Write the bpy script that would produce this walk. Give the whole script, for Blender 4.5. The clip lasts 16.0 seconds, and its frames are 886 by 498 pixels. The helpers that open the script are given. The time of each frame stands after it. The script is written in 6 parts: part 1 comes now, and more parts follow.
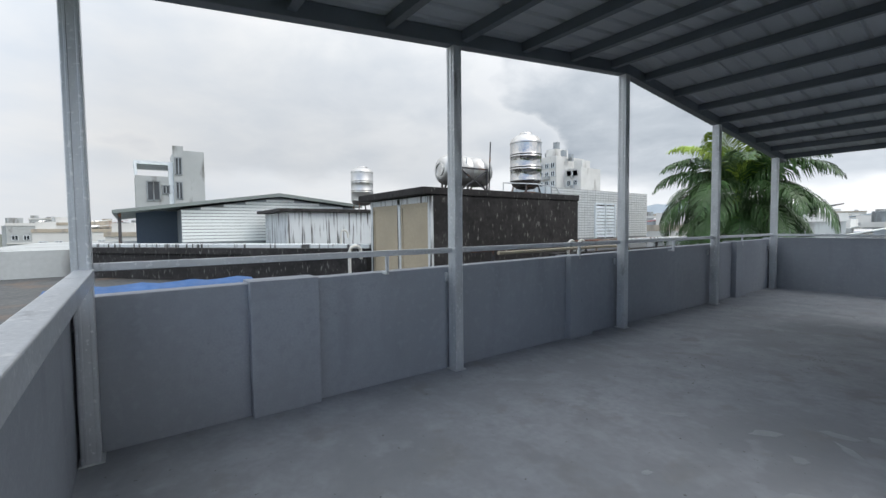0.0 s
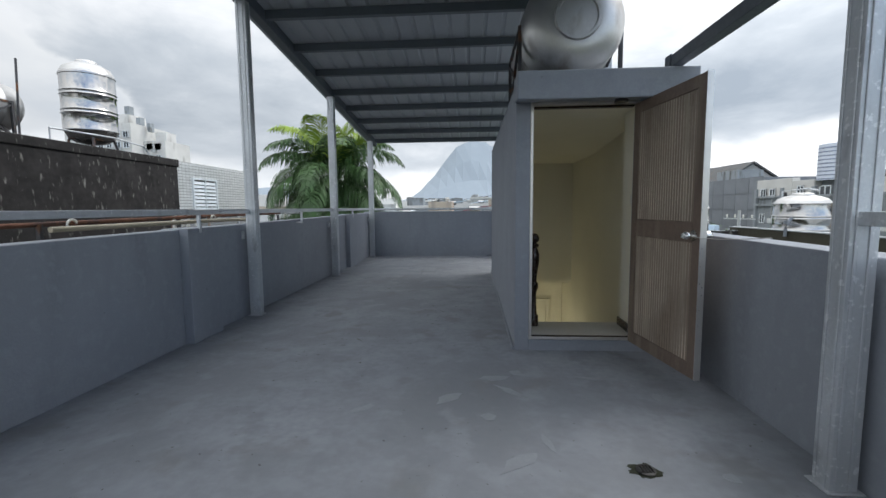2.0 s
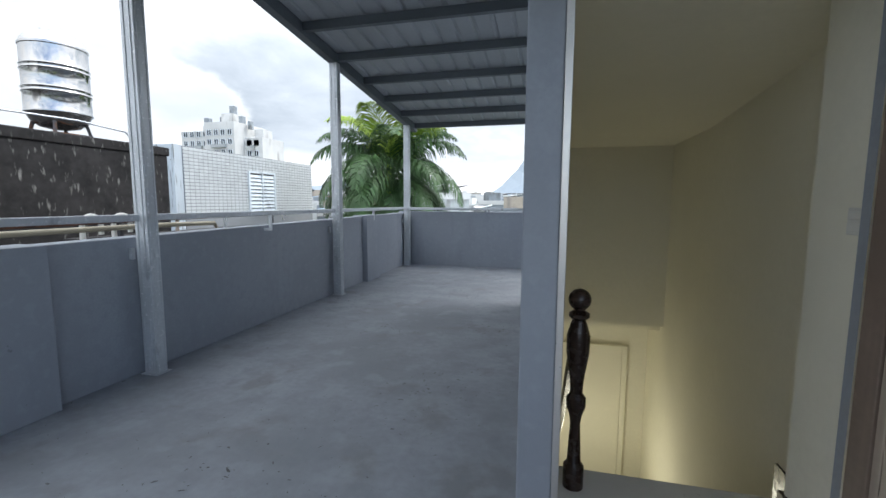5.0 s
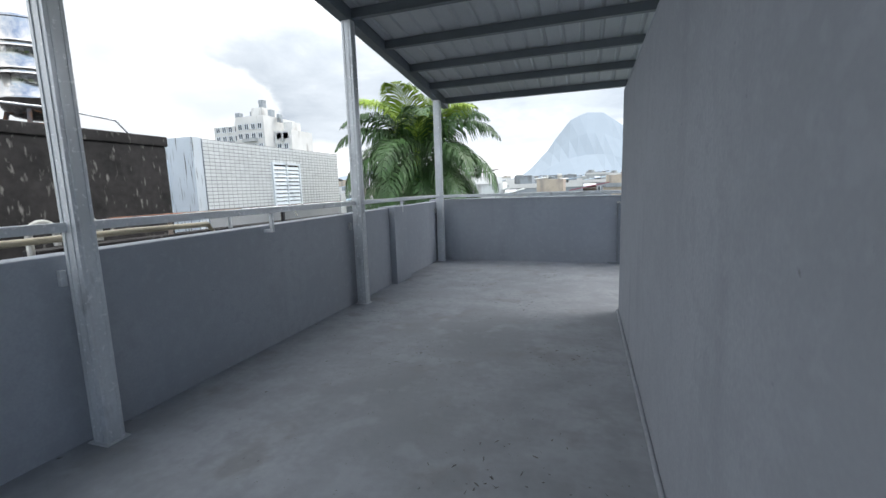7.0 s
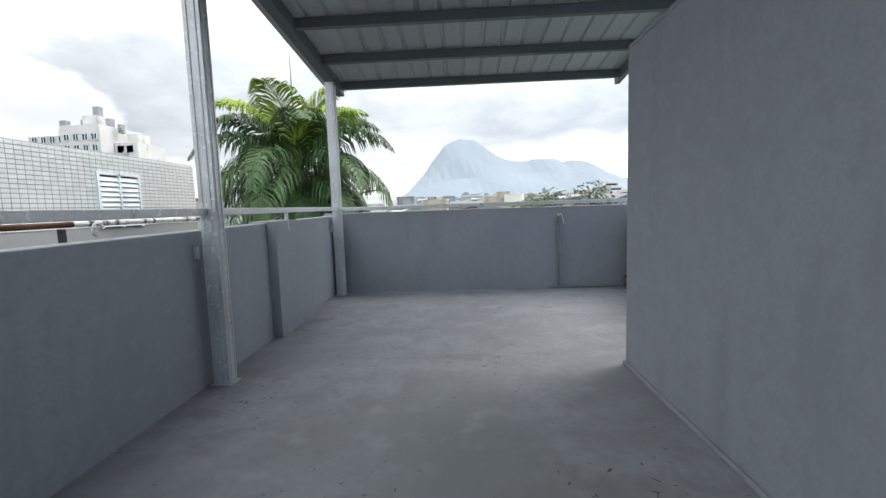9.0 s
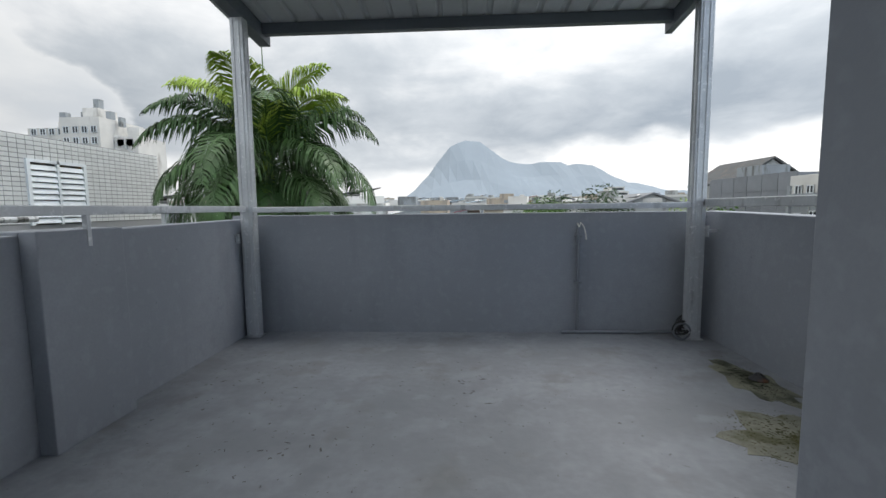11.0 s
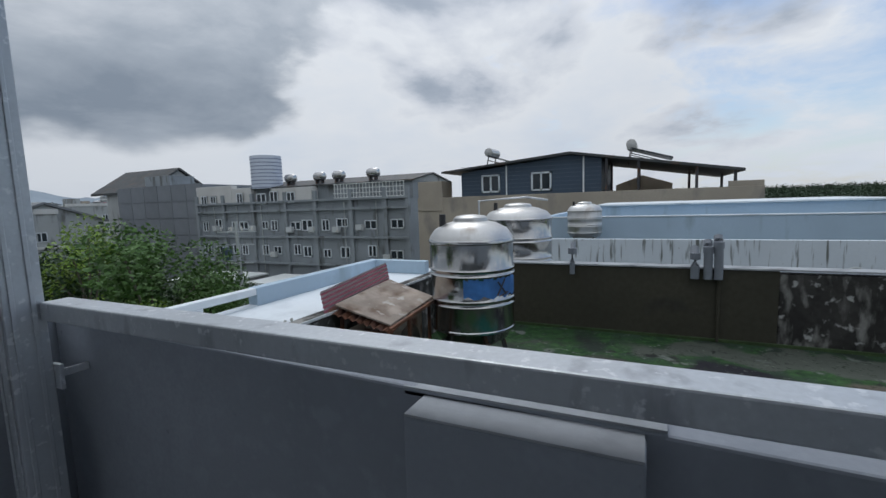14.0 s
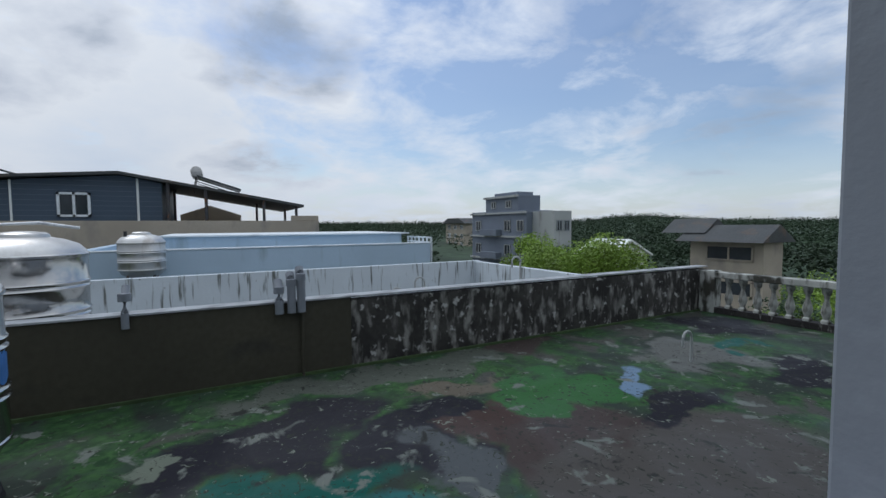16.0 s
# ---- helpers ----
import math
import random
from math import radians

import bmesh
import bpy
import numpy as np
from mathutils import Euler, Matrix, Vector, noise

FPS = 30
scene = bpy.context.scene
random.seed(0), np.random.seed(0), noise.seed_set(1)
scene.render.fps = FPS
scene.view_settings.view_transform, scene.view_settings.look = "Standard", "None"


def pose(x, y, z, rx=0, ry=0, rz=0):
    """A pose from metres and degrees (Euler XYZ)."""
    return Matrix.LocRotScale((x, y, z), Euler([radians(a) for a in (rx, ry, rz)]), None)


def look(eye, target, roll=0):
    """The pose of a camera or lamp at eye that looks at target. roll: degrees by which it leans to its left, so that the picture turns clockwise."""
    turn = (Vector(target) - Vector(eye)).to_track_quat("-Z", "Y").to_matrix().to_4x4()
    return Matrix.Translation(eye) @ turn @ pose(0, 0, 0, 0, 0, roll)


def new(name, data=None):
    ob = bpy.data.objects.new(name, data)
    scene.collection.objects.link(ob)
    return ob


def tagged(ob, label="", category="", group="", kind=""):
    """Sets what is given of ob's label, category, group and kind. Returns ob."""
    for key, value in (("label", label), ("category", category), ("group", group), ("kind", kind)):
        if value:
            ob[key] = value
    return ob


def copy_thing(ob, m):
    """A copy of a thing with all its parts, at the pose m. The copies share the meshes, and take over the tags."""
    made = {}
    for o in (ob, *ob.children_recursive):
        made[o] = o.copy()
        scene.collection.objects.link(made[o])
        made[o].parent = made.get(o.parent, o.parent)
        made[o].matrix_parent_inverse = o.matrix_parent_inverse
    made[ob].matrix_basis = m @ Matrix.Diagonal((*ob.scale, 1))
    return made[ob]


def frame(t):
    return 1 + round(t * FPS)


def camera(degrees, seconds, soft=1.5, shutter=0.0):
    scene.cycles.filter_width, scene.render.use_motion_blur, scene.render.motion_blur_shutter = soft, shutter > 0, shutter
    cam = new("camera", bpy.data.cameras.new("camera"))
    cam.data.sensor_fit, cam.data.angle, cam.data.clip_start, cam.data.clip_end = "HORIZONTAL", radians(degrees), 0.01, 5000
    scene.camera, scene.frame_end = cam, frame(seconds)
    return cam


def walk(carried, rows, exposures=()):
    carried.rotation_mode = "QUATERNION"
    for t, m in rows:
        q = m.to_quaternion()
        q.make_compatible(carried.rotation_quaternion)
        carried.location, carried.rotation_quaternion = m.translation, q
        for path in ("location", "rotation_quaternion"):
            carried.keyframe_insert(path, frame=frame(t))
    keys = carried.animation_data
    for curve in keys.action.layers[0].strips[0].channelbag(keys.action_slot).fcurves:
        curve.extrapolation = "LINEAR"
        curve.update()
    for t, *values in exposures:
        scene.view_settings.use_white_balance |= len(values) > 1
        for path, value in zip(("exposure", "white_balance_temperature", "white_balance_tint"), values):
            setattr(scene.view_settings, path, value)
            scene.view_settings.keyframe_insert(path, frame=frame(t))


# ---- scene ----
cam = camera(91.5, 16.0)
PATH = [
    (0, (3.651, 0.308, 1.488), (2.038, 1.486, 1.391), -0.6),
    (0.5, (3.479, 0.342, 1.464), (1.89, 1.547, 1.317), -0.2),
    (1, (3.194, 0.488, 1.439), (2.074, 2.133, 1.236), 0.3),
    (1.5, (2.989, 0.777, 1.372), (2.415, 2.682, 1.174), -0.8),
    (2, (2.731, 1.129, 1.281), (2.597, 3.115, 1.09), -0.5),
    (2.5, (2.558, 1.526, 1.281), (2.666, 3.514, 1.088), -0.5),
    (3, (2.467, 2.003, 1.331), (2.528, 3.994, 1.151), -0.8),
    (3.5, (2.506, 2.385, 1.34), (2.654, 4.371, 1.161), -1.3),
    (4, (2.773, 2.768, 1.374), (2.796, 4.758, 1.181), -1.3),
    (4.5, (2.979, 3.103, 1.364), (2.757, 5.081, 1.164), -1.3),
    (5, (3.217, 3.436, 1.391), (2.721, 5.362, 1.175), 0.3),
    (7.5, (2.472, 4.848, 1.401), (1.842, 6.725, 1.118), -1.9),
    (8, (2.148, 5.234, 1.34), (1.727, 7.176, 1.117), -2.4),
    (8.5, (1.969, 5.683, 1.267), (1.795, 7.664, 1.057), -1.8),
    (9, (1.887, 6.232, 1.244), (1.795, 8.22, 1.047), -1.9),
    (11.5, (2.344, 8.813, 1.258), (2.243, 10.801, 1.066), -0.3),
    (12, (2.511, 9.29, 1.277), (2.721, 11.269, 1.078), 0.1),
    (12.5, (2.722, 9.661, 1.328), (3.456, 11.509, 1.12), -1.0),
    (13, (3.016, 10.004, 1.434), (4.26, 11.554, 1.214), -0.8),
    (13.5, (3.243, 10.205, 1.559), (4.791, 11.45, 1.329), -2.6),
    (14, (3.551, 10.301, 1.623), (5.352, 11.145, 1.407), -1.9),
    (14.5, (3.866, 10.421, 1.63), (5.809, 10.851, 1.437), -1.3),
    (15, (4.212, 10.476, 1.618), (6.195, 10.282, 1.447), -1.2),
    (15.5, (4.305, 10.406, 1.6), (6.203, 9.795, 1.455), -0.9),
    (16, (4.325, 10.388, 1.6), (6.087, 9.448, 1.491), -0.4),
]
walk(cam, [(t, look(eye, target, roll)) for t, eye, target, roll in PATH],
     exposures=[(0, 0.46, 6600, 10), (2.5, 0.52, 6600, 10), (4, 0.8, 6450, 10), (5, 1.0, 6400, 10), (9, 0.98, 6900, 10), (11.5, 0.12, 6700, 10), (12.5, -0.42, 6400, 10), (14.5, -0.52, 6150, 10), (16, -0.52, 6000, 10)])

# ---- world, sun, exposure ----
world = bpy.data.worlds.new("sky")
scene.world = world
world.use_nodes = True
wn, wl = world.node_tree.nodes, world.node_tree.links
wn.clear()


def wnode(kind, **props):
    n = wn.new(kind)
    for k, v in props.items():
        n.inputs[k].default_value = v
    return n


def wmath(op, a, b=None):
    n = wn.new("ShaderNodeMath")
    n.operation = op
    for i, v in enumerate((a, b)):
        if v is None:
            continue
        if isinstance(v, (int, float)):
            n.inputs[i].default_value = v
        else:
            wl.new(v, n.inputs[i])
    return n.outputs[0]


def wramp(fac, stops):
    n = wn.new("ShaderNodeValToRGB")
    els = n.color_ramp.elements
    while len(els) < len(stops):
        els.new(0.5)
    for e, (p, c) in zip(els, stops):
        e.position, e.color = p, (*c, 1)
    wl.new(fac, n.inputs[0])
    return n.outputs[0]


def wmix(fac, a, b):
    n = wn.new("ShaderNodeMix")
    n.data_type = "RGBA"
    for s, v in ((0, fac), (6, a), (7, b)):
        if isinstance(v, (int, float)):
            n.inputs[s].default_value = v
        elif isinstance(v, tuple):
            n.inputs[s].default_value = (*v, 1)
        else:
            wl.new(v, n.inputs[s])
    return n.outputs[2]


SUN_EL, SUN_AZ = 52, 60            # degrees; azimuth from +Y towards +X
sky = wn.new("ShaderNodeTexSky")
sky.sky_type, sky.sun_disc = "NISHITA", False
sky.sun_elevation, sky.sun_rotation = radians(SUN_EL), radians(SUN_AZ)
tc = wn.new("ShaderNodeTexCoord")
sep = wn.new("ShaderNodeSeparateXYZ")
wl.new(tc.outputs["Generated"], sep.inputs[0])
up = wmath("ADD", wmath("MAXIMUM", sep.outputs[2], 0.0), 0.22)
flat = wn.new("ShaderNodeCombineXYZ")
wl.new(wmath("DIVIDE", sep.outputs[0], up), flat.inputs[0])
wl.new(wmath("DIVIDE", sep.outputs[1], up), flat.inputs[1])
big = wnode("ShaderNodeTexNoise", Scale=0.55, Detail=7.0, Roughness=0.55, Distortion=0.5)
small = wnode("ShaderNodeTexNoise", Scale=2.3, Detail=8.0, Roughness=0.6, Distortion=0.3)
for n, off in ((big, (3.1, 7.4, 0)), (small, (1.7, 0.6, 0))):
    mv = wn.new("ShaderNodeVectorMath")
    mv.operation = "ADD"
    mv.inputs[1].default_value = off
    wl.new(flat.outputs[0], mv.inputs[0])
    wl.new(mv.outputs[0], n.inputs["Vector"])
# heavy cloud towards +Y and +X, thin bright cloud towards -X, open blue towards -Y
heavy = wmath("ADD", wmath("MULTIPLY", sep.outputs[1], 0.05), wmath("ADD", wmath("MULTIPLY", sep.outputs[0], 0.05), -0.045))
puff = wnode("ShaderNodeTexNoise", Scale=2.1, Detail=9.0, Roughness=0.5, Distortion=0.15)
mp = wn.new("ShaderNodeMapping")
mp.inputs["Scale"].default_value, mp.inputs["Location"].default_value = (1, 1, 2.0), (0.35, 0.1, 0.6)
wl.new(tc.outputs["Generated"], mp.inputs[0])
wl.new(mp.outputs[0], puff.inputs["Vector"])
dens = wmath("ADD", wmath("ADD", wmath("MULTIPLY", puff.outputs[0], 1.05), wmath("MULTIPLY", small.outputs[0], 0.25)), heavy)
cloud = wramp(dens, [(0.40, (0.70, 0.77, 0.86)), (0.63, (0.86, 0.88, 0.90)), (0.70, (0.70, 0.73, 0.78)), (0.77, (0.45, 0.50, 0.57)), (0.90, (0.28, 0.335, 0.41))])
open_sky = wmath("ADD", wmath("ADD", wmath("MULTIPLY", small.outputs[0], 0.9), wmath("MULTIPLY", big.outputs[0], 0.5)), wmath("ADD", wmath("MULTIPLY", sep.outputs[1], 0.3), wmath("MULTIPLY", sep.outputs[0], -0.12)))
cover = wramp(open_sky, [(0.34, (0.12, 0.12, 0.12)), (0.58, (1, 1, 1))])
nish = wn.new("ShaderNodeVectorMath")
nish.operation = "SCALE"
nish.inputs[3].default_value = 0.13
wl.new(sky.outputs[0], nish.inputs[0])
mixed = wmix(cover, nish.outputs[0], cloud)
# a dark bank of rain cloud over the northern mountains, with a ragged lower edge
reach = wmath("SQRT", wmath("ADD", wmath("MULTIPLY", sep.outputs[0], sep.outputs[0]), wmath("ADD", wmath("MULTIPLY", sep.outputs[1], sep.outputs[1]), 1e-4)))


def towards(az):
    """Cosine of the turn between a direction of the sky and an azimuth."""
    return wmath("DIVIDE", wmath("ADD", wmath("MULTIPLY", sep.outputs[0], math.sin(radians(az))), wmath("MULTIPLY", sep.outputs[1], math.cos(radians(az)))), reach)


def wspan(v, lo, hi):
    n = wn.new("ShaderNodeMapRange")
    n.interpolation_type = "SMOOTHSTEP"
    n.inputs[1].default_value, n.inputs[2].default_value = lo, hi
    wl.new(v, n.inputs[0])
    return n.outputs[0]


side = wspan(wmath("ADD", towards(3), wmath("MULTIPLY", wmath("SUBTRACT", puff.outputs[0], 0.5), 0.7)), 0.66, 0.715)
side = wmath("MAXIMUM", side, wmath("MULTIPLY", wspan(towards(-42), 0.45, 1.0), 0.5))
under = wspan(wmath("ADD", sep.outputs[2], wmath("MULTIPLY", wmath("SUBTRACT", puff.outputs[0], 0.5), 0.28)), 0.085, 0.13)
bank = wmath("MULTIPLY", wmath("MULTIPLY", side, under), 0.95)
bank_col = wramp(wmath("ADD", wmath("ADD", wmath("MULTIPLY", small.outputs[0], 0.25), 0.125), wmath("ADD", wmath("MULTIPLY", puff.outputs[0], 0.5), wmath("MULTIPLY", sep.outputs[2], 0.35))), [(0.48, (0.25, 0.30, 0.365)), (0.60, (0.43, 0.48, 0.54)), (0.71, (0.72, 0.75, 0.79))])
mixed = wmix(wmath("MULTIPLY", side, 0.7), mixed, (0.86, 0.88, 0.90))
mixed = wmix(bank, mixed, bank_col)
# pale haze low over the horizon
low = wramp(sep.outputs[2], [(0.0, (1, 1, 1)), (0.16, (0, 0, 0))])
mixed = wmix(wmath("MULTIPLY", low, 0.55), mixed, (0.70, 0.75, 0.81))
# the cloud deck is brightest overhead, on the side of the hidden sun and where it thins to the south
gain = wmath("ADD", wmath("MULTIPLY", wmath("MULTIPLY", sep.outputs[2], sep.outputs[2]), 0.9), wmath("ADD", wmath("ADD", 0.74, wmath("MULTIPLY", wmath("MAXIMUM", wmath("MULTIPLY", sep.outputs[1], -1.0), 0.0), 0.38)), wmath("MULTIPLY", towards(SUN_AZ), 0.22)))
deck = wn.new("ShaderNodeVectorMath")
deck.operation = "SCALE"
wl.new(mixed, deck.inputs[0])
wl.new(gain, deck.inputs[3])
bg = wn.new("ShaderNodeBackground")
bg.inputs[1].default_value = 1.2
out = wn.new("ShaderNodeOutputWorld")
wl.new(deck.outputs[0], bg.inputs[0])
wl.new(bg.outputs[0], out.inputs[0])

sun = new("sun", bpy.data.lights.new("sun", "SUN"))
sun.data.energy, sun.data.angle, sun.data.color = 0.9, radians(25), (1.0, 0.97, 0.93)
_e, _a = radians(SUN_EL), radians(SUN_AZ)
sun.matrix_world = look((0, 0, 0), (-math.sin(_a) * math.cos(_e), -math.cos(_a) * math.cos(_e), -math.sin(_e)))

# ---- materials ----
MATS = {}


def mat(name, color, rough=0.7, metal=0.0, vary=0.15, big=0.6, fine=14.0, bump=0.15, stain=None, stain_at=(0.52, 0.66), stain_size=(1, 1, 1), spread=0.0, speck=None, mottle=0.0):
    """A surface with large and fine variation, and stains of a colour where a stretched noise passes a threshold."""
    if name in MATS:
        return MATS[name]
    m = bpy.data.materials.new(name)
    MATS[name] = m
    m.use_nodes = True
    nt = m.node_tree
    N, L = nt.nodes, nt.links
    b = N["Principled BSDF"]
    b.inputs["Metallic"].default_value = metal
    co = N.new("ShaderNodeTexCoord").outputs["Object"]

    def noise_at(scale, detail=5.0, size=(1, 1, 1)):
        mp = N.new("ShaderNodeMapping")
        mp.inputs["Scale"].default_value = [scale * s for s in size]
        L.new(co, mp.inputs[0])
        n = N.new("ShaderNodeTexNoise")
        n.inputs["Scale"].default_value, n.inputs["Detail"].default_value = 1.0, detail
        L.new(mp.outputs[0], n.inputs["Vector"])
        return n.outputs[0]

    def blend(kind, fac, a, c):
        x = N.new("ShaderNodeMix")
        x.data_type, x.blend_type = "RGBA", kind
        for s, v in ((0, fac), (6, a), (7, c)):
            if isinstance(v, (int, float)):
                x.inputs[s].default_value = v
            elif isinstance(v, tuple):
                x.inputs[s].default_value = (*v[:3], 1)
            else:
                L.new(v, x.inputs[s])
        return x.outputs[2]

    def ramp(fac, lo, hi, a=0.0, c=1.0):
        r = N.new("ShaderNodeMapRange")
        r.inputs[1].default_value, r.inputs[2].default_value, r.inputs[3].default_value, r.inputs[4].default_value = lo, hi, a, c
        L.new(fac, r.inputs[0])
        return r.outputs[0]

    n1, n2 = noise_at(big), noise_at(fine, 8.0)
    dark = tuple(c * (1 - vary) for c in color)
    light = tuple(min(1, c * (1 + vary)) for c in color)
    col = blend("MIX", ramp(n1, 0.32, 0.68), dark, light)
    col = blend("MIX", ramp(n2, 0.3, 0.7, 0.0, 0.6), col, tuple(c * (1 - vary * 0.6) for c in color))
    if spread:
        rnd = N.new("ShaderNodeObjectInfo").outputs["Random"]
        col = blend("MULTIPLY", ramp(rnd, 0, 1, 0, spread), col, (0.5, 0.5, 0.5))
    if stain:
        n3 = noise_at(1.0, 9.0, stain_size)
        col = blend("MIX", ramp(n3, *stain_at), col, stain)
    if mottle:
        n5 = noise_at(fine * 0.22, 10.0)
        col = blend("MIX", ramp(n5, 0.52, 0.66, 0, 0.8), col, tuple(c * (1 - mottle) for c in color))
        col = blend("MIX", ramp(n5, 0.46, 0.34, 0, 0.6), col, tuple(min(1, c * (1 + mottle)) for c in color))
    if speck:
        n4 = noise_at(speck[3], 4.0)
        col = blend("MIX", ramp(n4, speck[1], speck[2]), col, speck[0])
    L.new(col, b.inputs["Base Color"])
    L.new(ramp(n2, 0.3, 0.7, max(0.03, rough - 0.08), min(1, rough + 0.08)), b.inputs["Roughness"])
    if bump:
        bp = N.new("ShaderNodeBump")
        bp.inputs["Strength"].default_value, bp.inputs["Distance"].default_value = bump, 0.01
        L.new(n2, bp.inputs["Height"])
        L.new(bp.outputs[0], b.inputs["Normal"])
    return m


GREY = (0.295, 0.32, 0.36)
paint = mat("grey_wall_paint", GREY, 0.75, 0, 0.13, 0.8, 55, 0.12, (0.24, 0.262, 0.295), (0.56, 0.75), (2.6, 2.6, 0.5), speck=((0.19, 0.205, 0.23), 0.72, 0.78, 16), mottle=0.06)
floor_m = mat("grey_floor_paint", (0.27, 0.29, 0.32), 0.82, 0, 0.2, 0.9, 18, 0.4, (0.225, 0.235, 0.25), (0.57, 0.66), (2.3, 2.3, 2.3), speck=((0.12, 0.125, 0.13), 0.69, 0.74, 22), mottle=0.16)
galv = mat("galvanised_steel", (0.58, 0.61, 0.64), 0.40, 0.4, 0.16, 2.0, 60, 0.05, (0.40, 0.42, 0.45), (0.6, 0.7), (9, 9, 3), speck=((0.74, 0.76, 0.78), 0.60, 0.68, 34))
beam_m = mat("grey_painted_steel", (0.13, 0.15, 0.175), 0.5, 0, 0.12, 1.5, 30, 0.05)
sheet_m = mat("roof_sheet_underside", (0.46, 0.49, 0.52), 0.55, 0, 0.06, 0.8, 20, 0.05)
cream = mat("cream_wall_paint", (0.84, 0.81, 0.69), 0.8, 0, 0.06, 0.8, 30, 0.08)
tile_floor = mat("pale_stone_floor", (0.72, 0.71, 0.68), 0.35, 0, 0.1, 2, 30, 0.02)
door_wood = mat("brown_door_metal", (0.19, 0.14, 0.11), 0.5, 0, 0.25, 1.2, 40, 0.1, (0.26, 0.21, 0.165), (0.5, 0.7), (8, 8, 0.6))
door_slat = mat("worn_brown_slat", (0.30, 0.24, 0.19), 0.5, 0, 0.3, 1.5, 40, 0.1, (0.42, 0.355, 0.285), (0.5, 0.72), (12, 12, 0.5))
door_groove = mat("pale_groove_edge", (0.62, 0.53, 0.43), 0.5, 0, 0.3, 2, 40, 0.05, (0.2, 0.15, 0.11), (0.5, 0.65), (3, 3, 1.2))
alu = mat("aluminium", (0.72, 0.70, 0.67), 0.35, 0.8, 0.08, 3, 50, 0.03)
chrome = mat("brushed_chrome", (0.75, 0.75, 0.74), 0.22, 1.0, 0.05, 3, 60, 0.02)
steel = mat("stainless_steel", (0.46, 0.46, 0.455), 0.17, 1.0, 0.05, 2.2, 40, 0.02, (0.42, 0.40, 0.37), (0.66, 0.85), (5, 5, 1.2))
steel_dull = mat("dull_stainless_steel", (0.54, 0.54, 0.53), 0.38, 0.9, 0.12, 2.5, 40, 0.04, (0.36, 0.33, 0.30), (0.58, 0.72), (4, 4, 2))
iron = mat("dark_angle_iron", (0.07, 0.07, 0.075), 0.6, 0.3, 0.3, 4, 40, 0.1, (0.17, 0.08, 0.04), (0.55, 0.65), (6, 6, 6))
rust = mat("rusted_sheet", (0.19, 0.085, 0.05), 0.8, 0.1, 0.4, 4, 40, 0.2, (0.09, 0.05, 0.04), (0.5, 0.62), (5, 5, 3))
black_wood = mat("dark_lacquered_wood", (0.03, 0.017, 0.013), 0.25, 0, 0.2, 4, 30, 0.02)
plastic = mat("white_plastic", (0.70, 0.69, 0.64), 0.45, 0, 0.05, 3, 30, 0.02)
pvc = mat("grey_plastic_pipe", (0.20, 0.22, 0.25), 0.5, 0, 0.1, 3, 40, 0.03)
cable_m = mat("black_cable", (0.035, 0.035, 0.037), 0.5, 0, 0.2, 5, 40, 0.05)
mouldy = mat("mouldy_white_concrete", (0.44, 0.45, 0.42), 0.9, 0, 0.2, 1.5, 20, 0.3, (0.05, 0.05, 0.04), (0.44, 0.58), (6, 6, 2.5))
cap_m = mat("weathered_cement_cap", (0.38, 0.40, 0.42), 0.85, 0, 0.2, 2, 25, 0.3, (0.2, 0.21, 0.22), (0.5, 0.7), (3, 3, 3))
black_wall = mat("blackened_concrete", (0.027, 0.025, 0.025), 0.9, 0, 0.5, 0.9, 12, 0.4, (0.24, 0.235, 0.22), (0.60, 0.74), (18.0, 18.0, 6.0), mottle=0.6)
streaked_wall = mat("mould_streaked_concrete", (0.04, 0.038, 0.035), 0.9, 0, 0.5, 1.6, 14, 0.5, (0.27, 0.265, 0.245), (0.50, 0.66), (7, 7, 2.6), speck=((0.42, 0.42, 0.40), 0.60, 0.70, 9), mottle=0.6)
olive_wall = mat("olive_black_coating", (0.052, 0.048, 0.032), 0.75, 0, 0.25, 0.8, 14, 0.15, (0.02, 0.02, 0.018), (0.56, 0.7), (0.8, 0.8, 1.4))
stain_white = mat("stained_white_plaster", (0.62, 0.65, 0.66), 0.85, 0, 0.08, 1.0, 20, 0.15, (0.07, 0.07, 0.065), (0.53, 0.62), (10, 10, 0.55))
stain_white2 = mat("stained_pale_plaster", (0.52, 0.57, 0.61), 0.85, 0, 0.1, 0.8, 20, 0.15, (0.12, 0.13, 0.12), (0.58, 0.68), (13.0, 13.0, 1.1), speck=((0.14, 0.15, 0.14), 0.70, 0.75, 12))
white_paint = mat("white_roof_paint", (0.72, 0.77, 0.80), 0.6, 0, 0.08, 0.7, 16, 0.1, (0.45, 0.49, 0.52), (0.56, 0.7), (1, 1, 1))
paleblue = mat("pale_blue_paint", (0.40, 0.51, 0.61), 0.7, 0, 0.07, 0.7, 16, 0.08, (0.30, 0.38, 0.44), (0.58, 0.72), (2, 2, 0.5))
blueshed = mat("slate_blue_cladding", (0.055, 0.085, 0.125), 0.55, 0, 0.1, 0.5, 10, 0.05)
siding = mat("white_metal_siding", (0.78, 0.81, 0.79), 0.5, 0, 0.06, 0.5, 12, 0.03)
dark_roof = mat("dark_roof_sheet", (0.055, 0.06, 0.062), 0.65, 0, 0.25, 0.6, 10, 0.15, (0.10, 0.07, 0.05), (0.56, 0.7), (0.8, 0.8, 0.8))
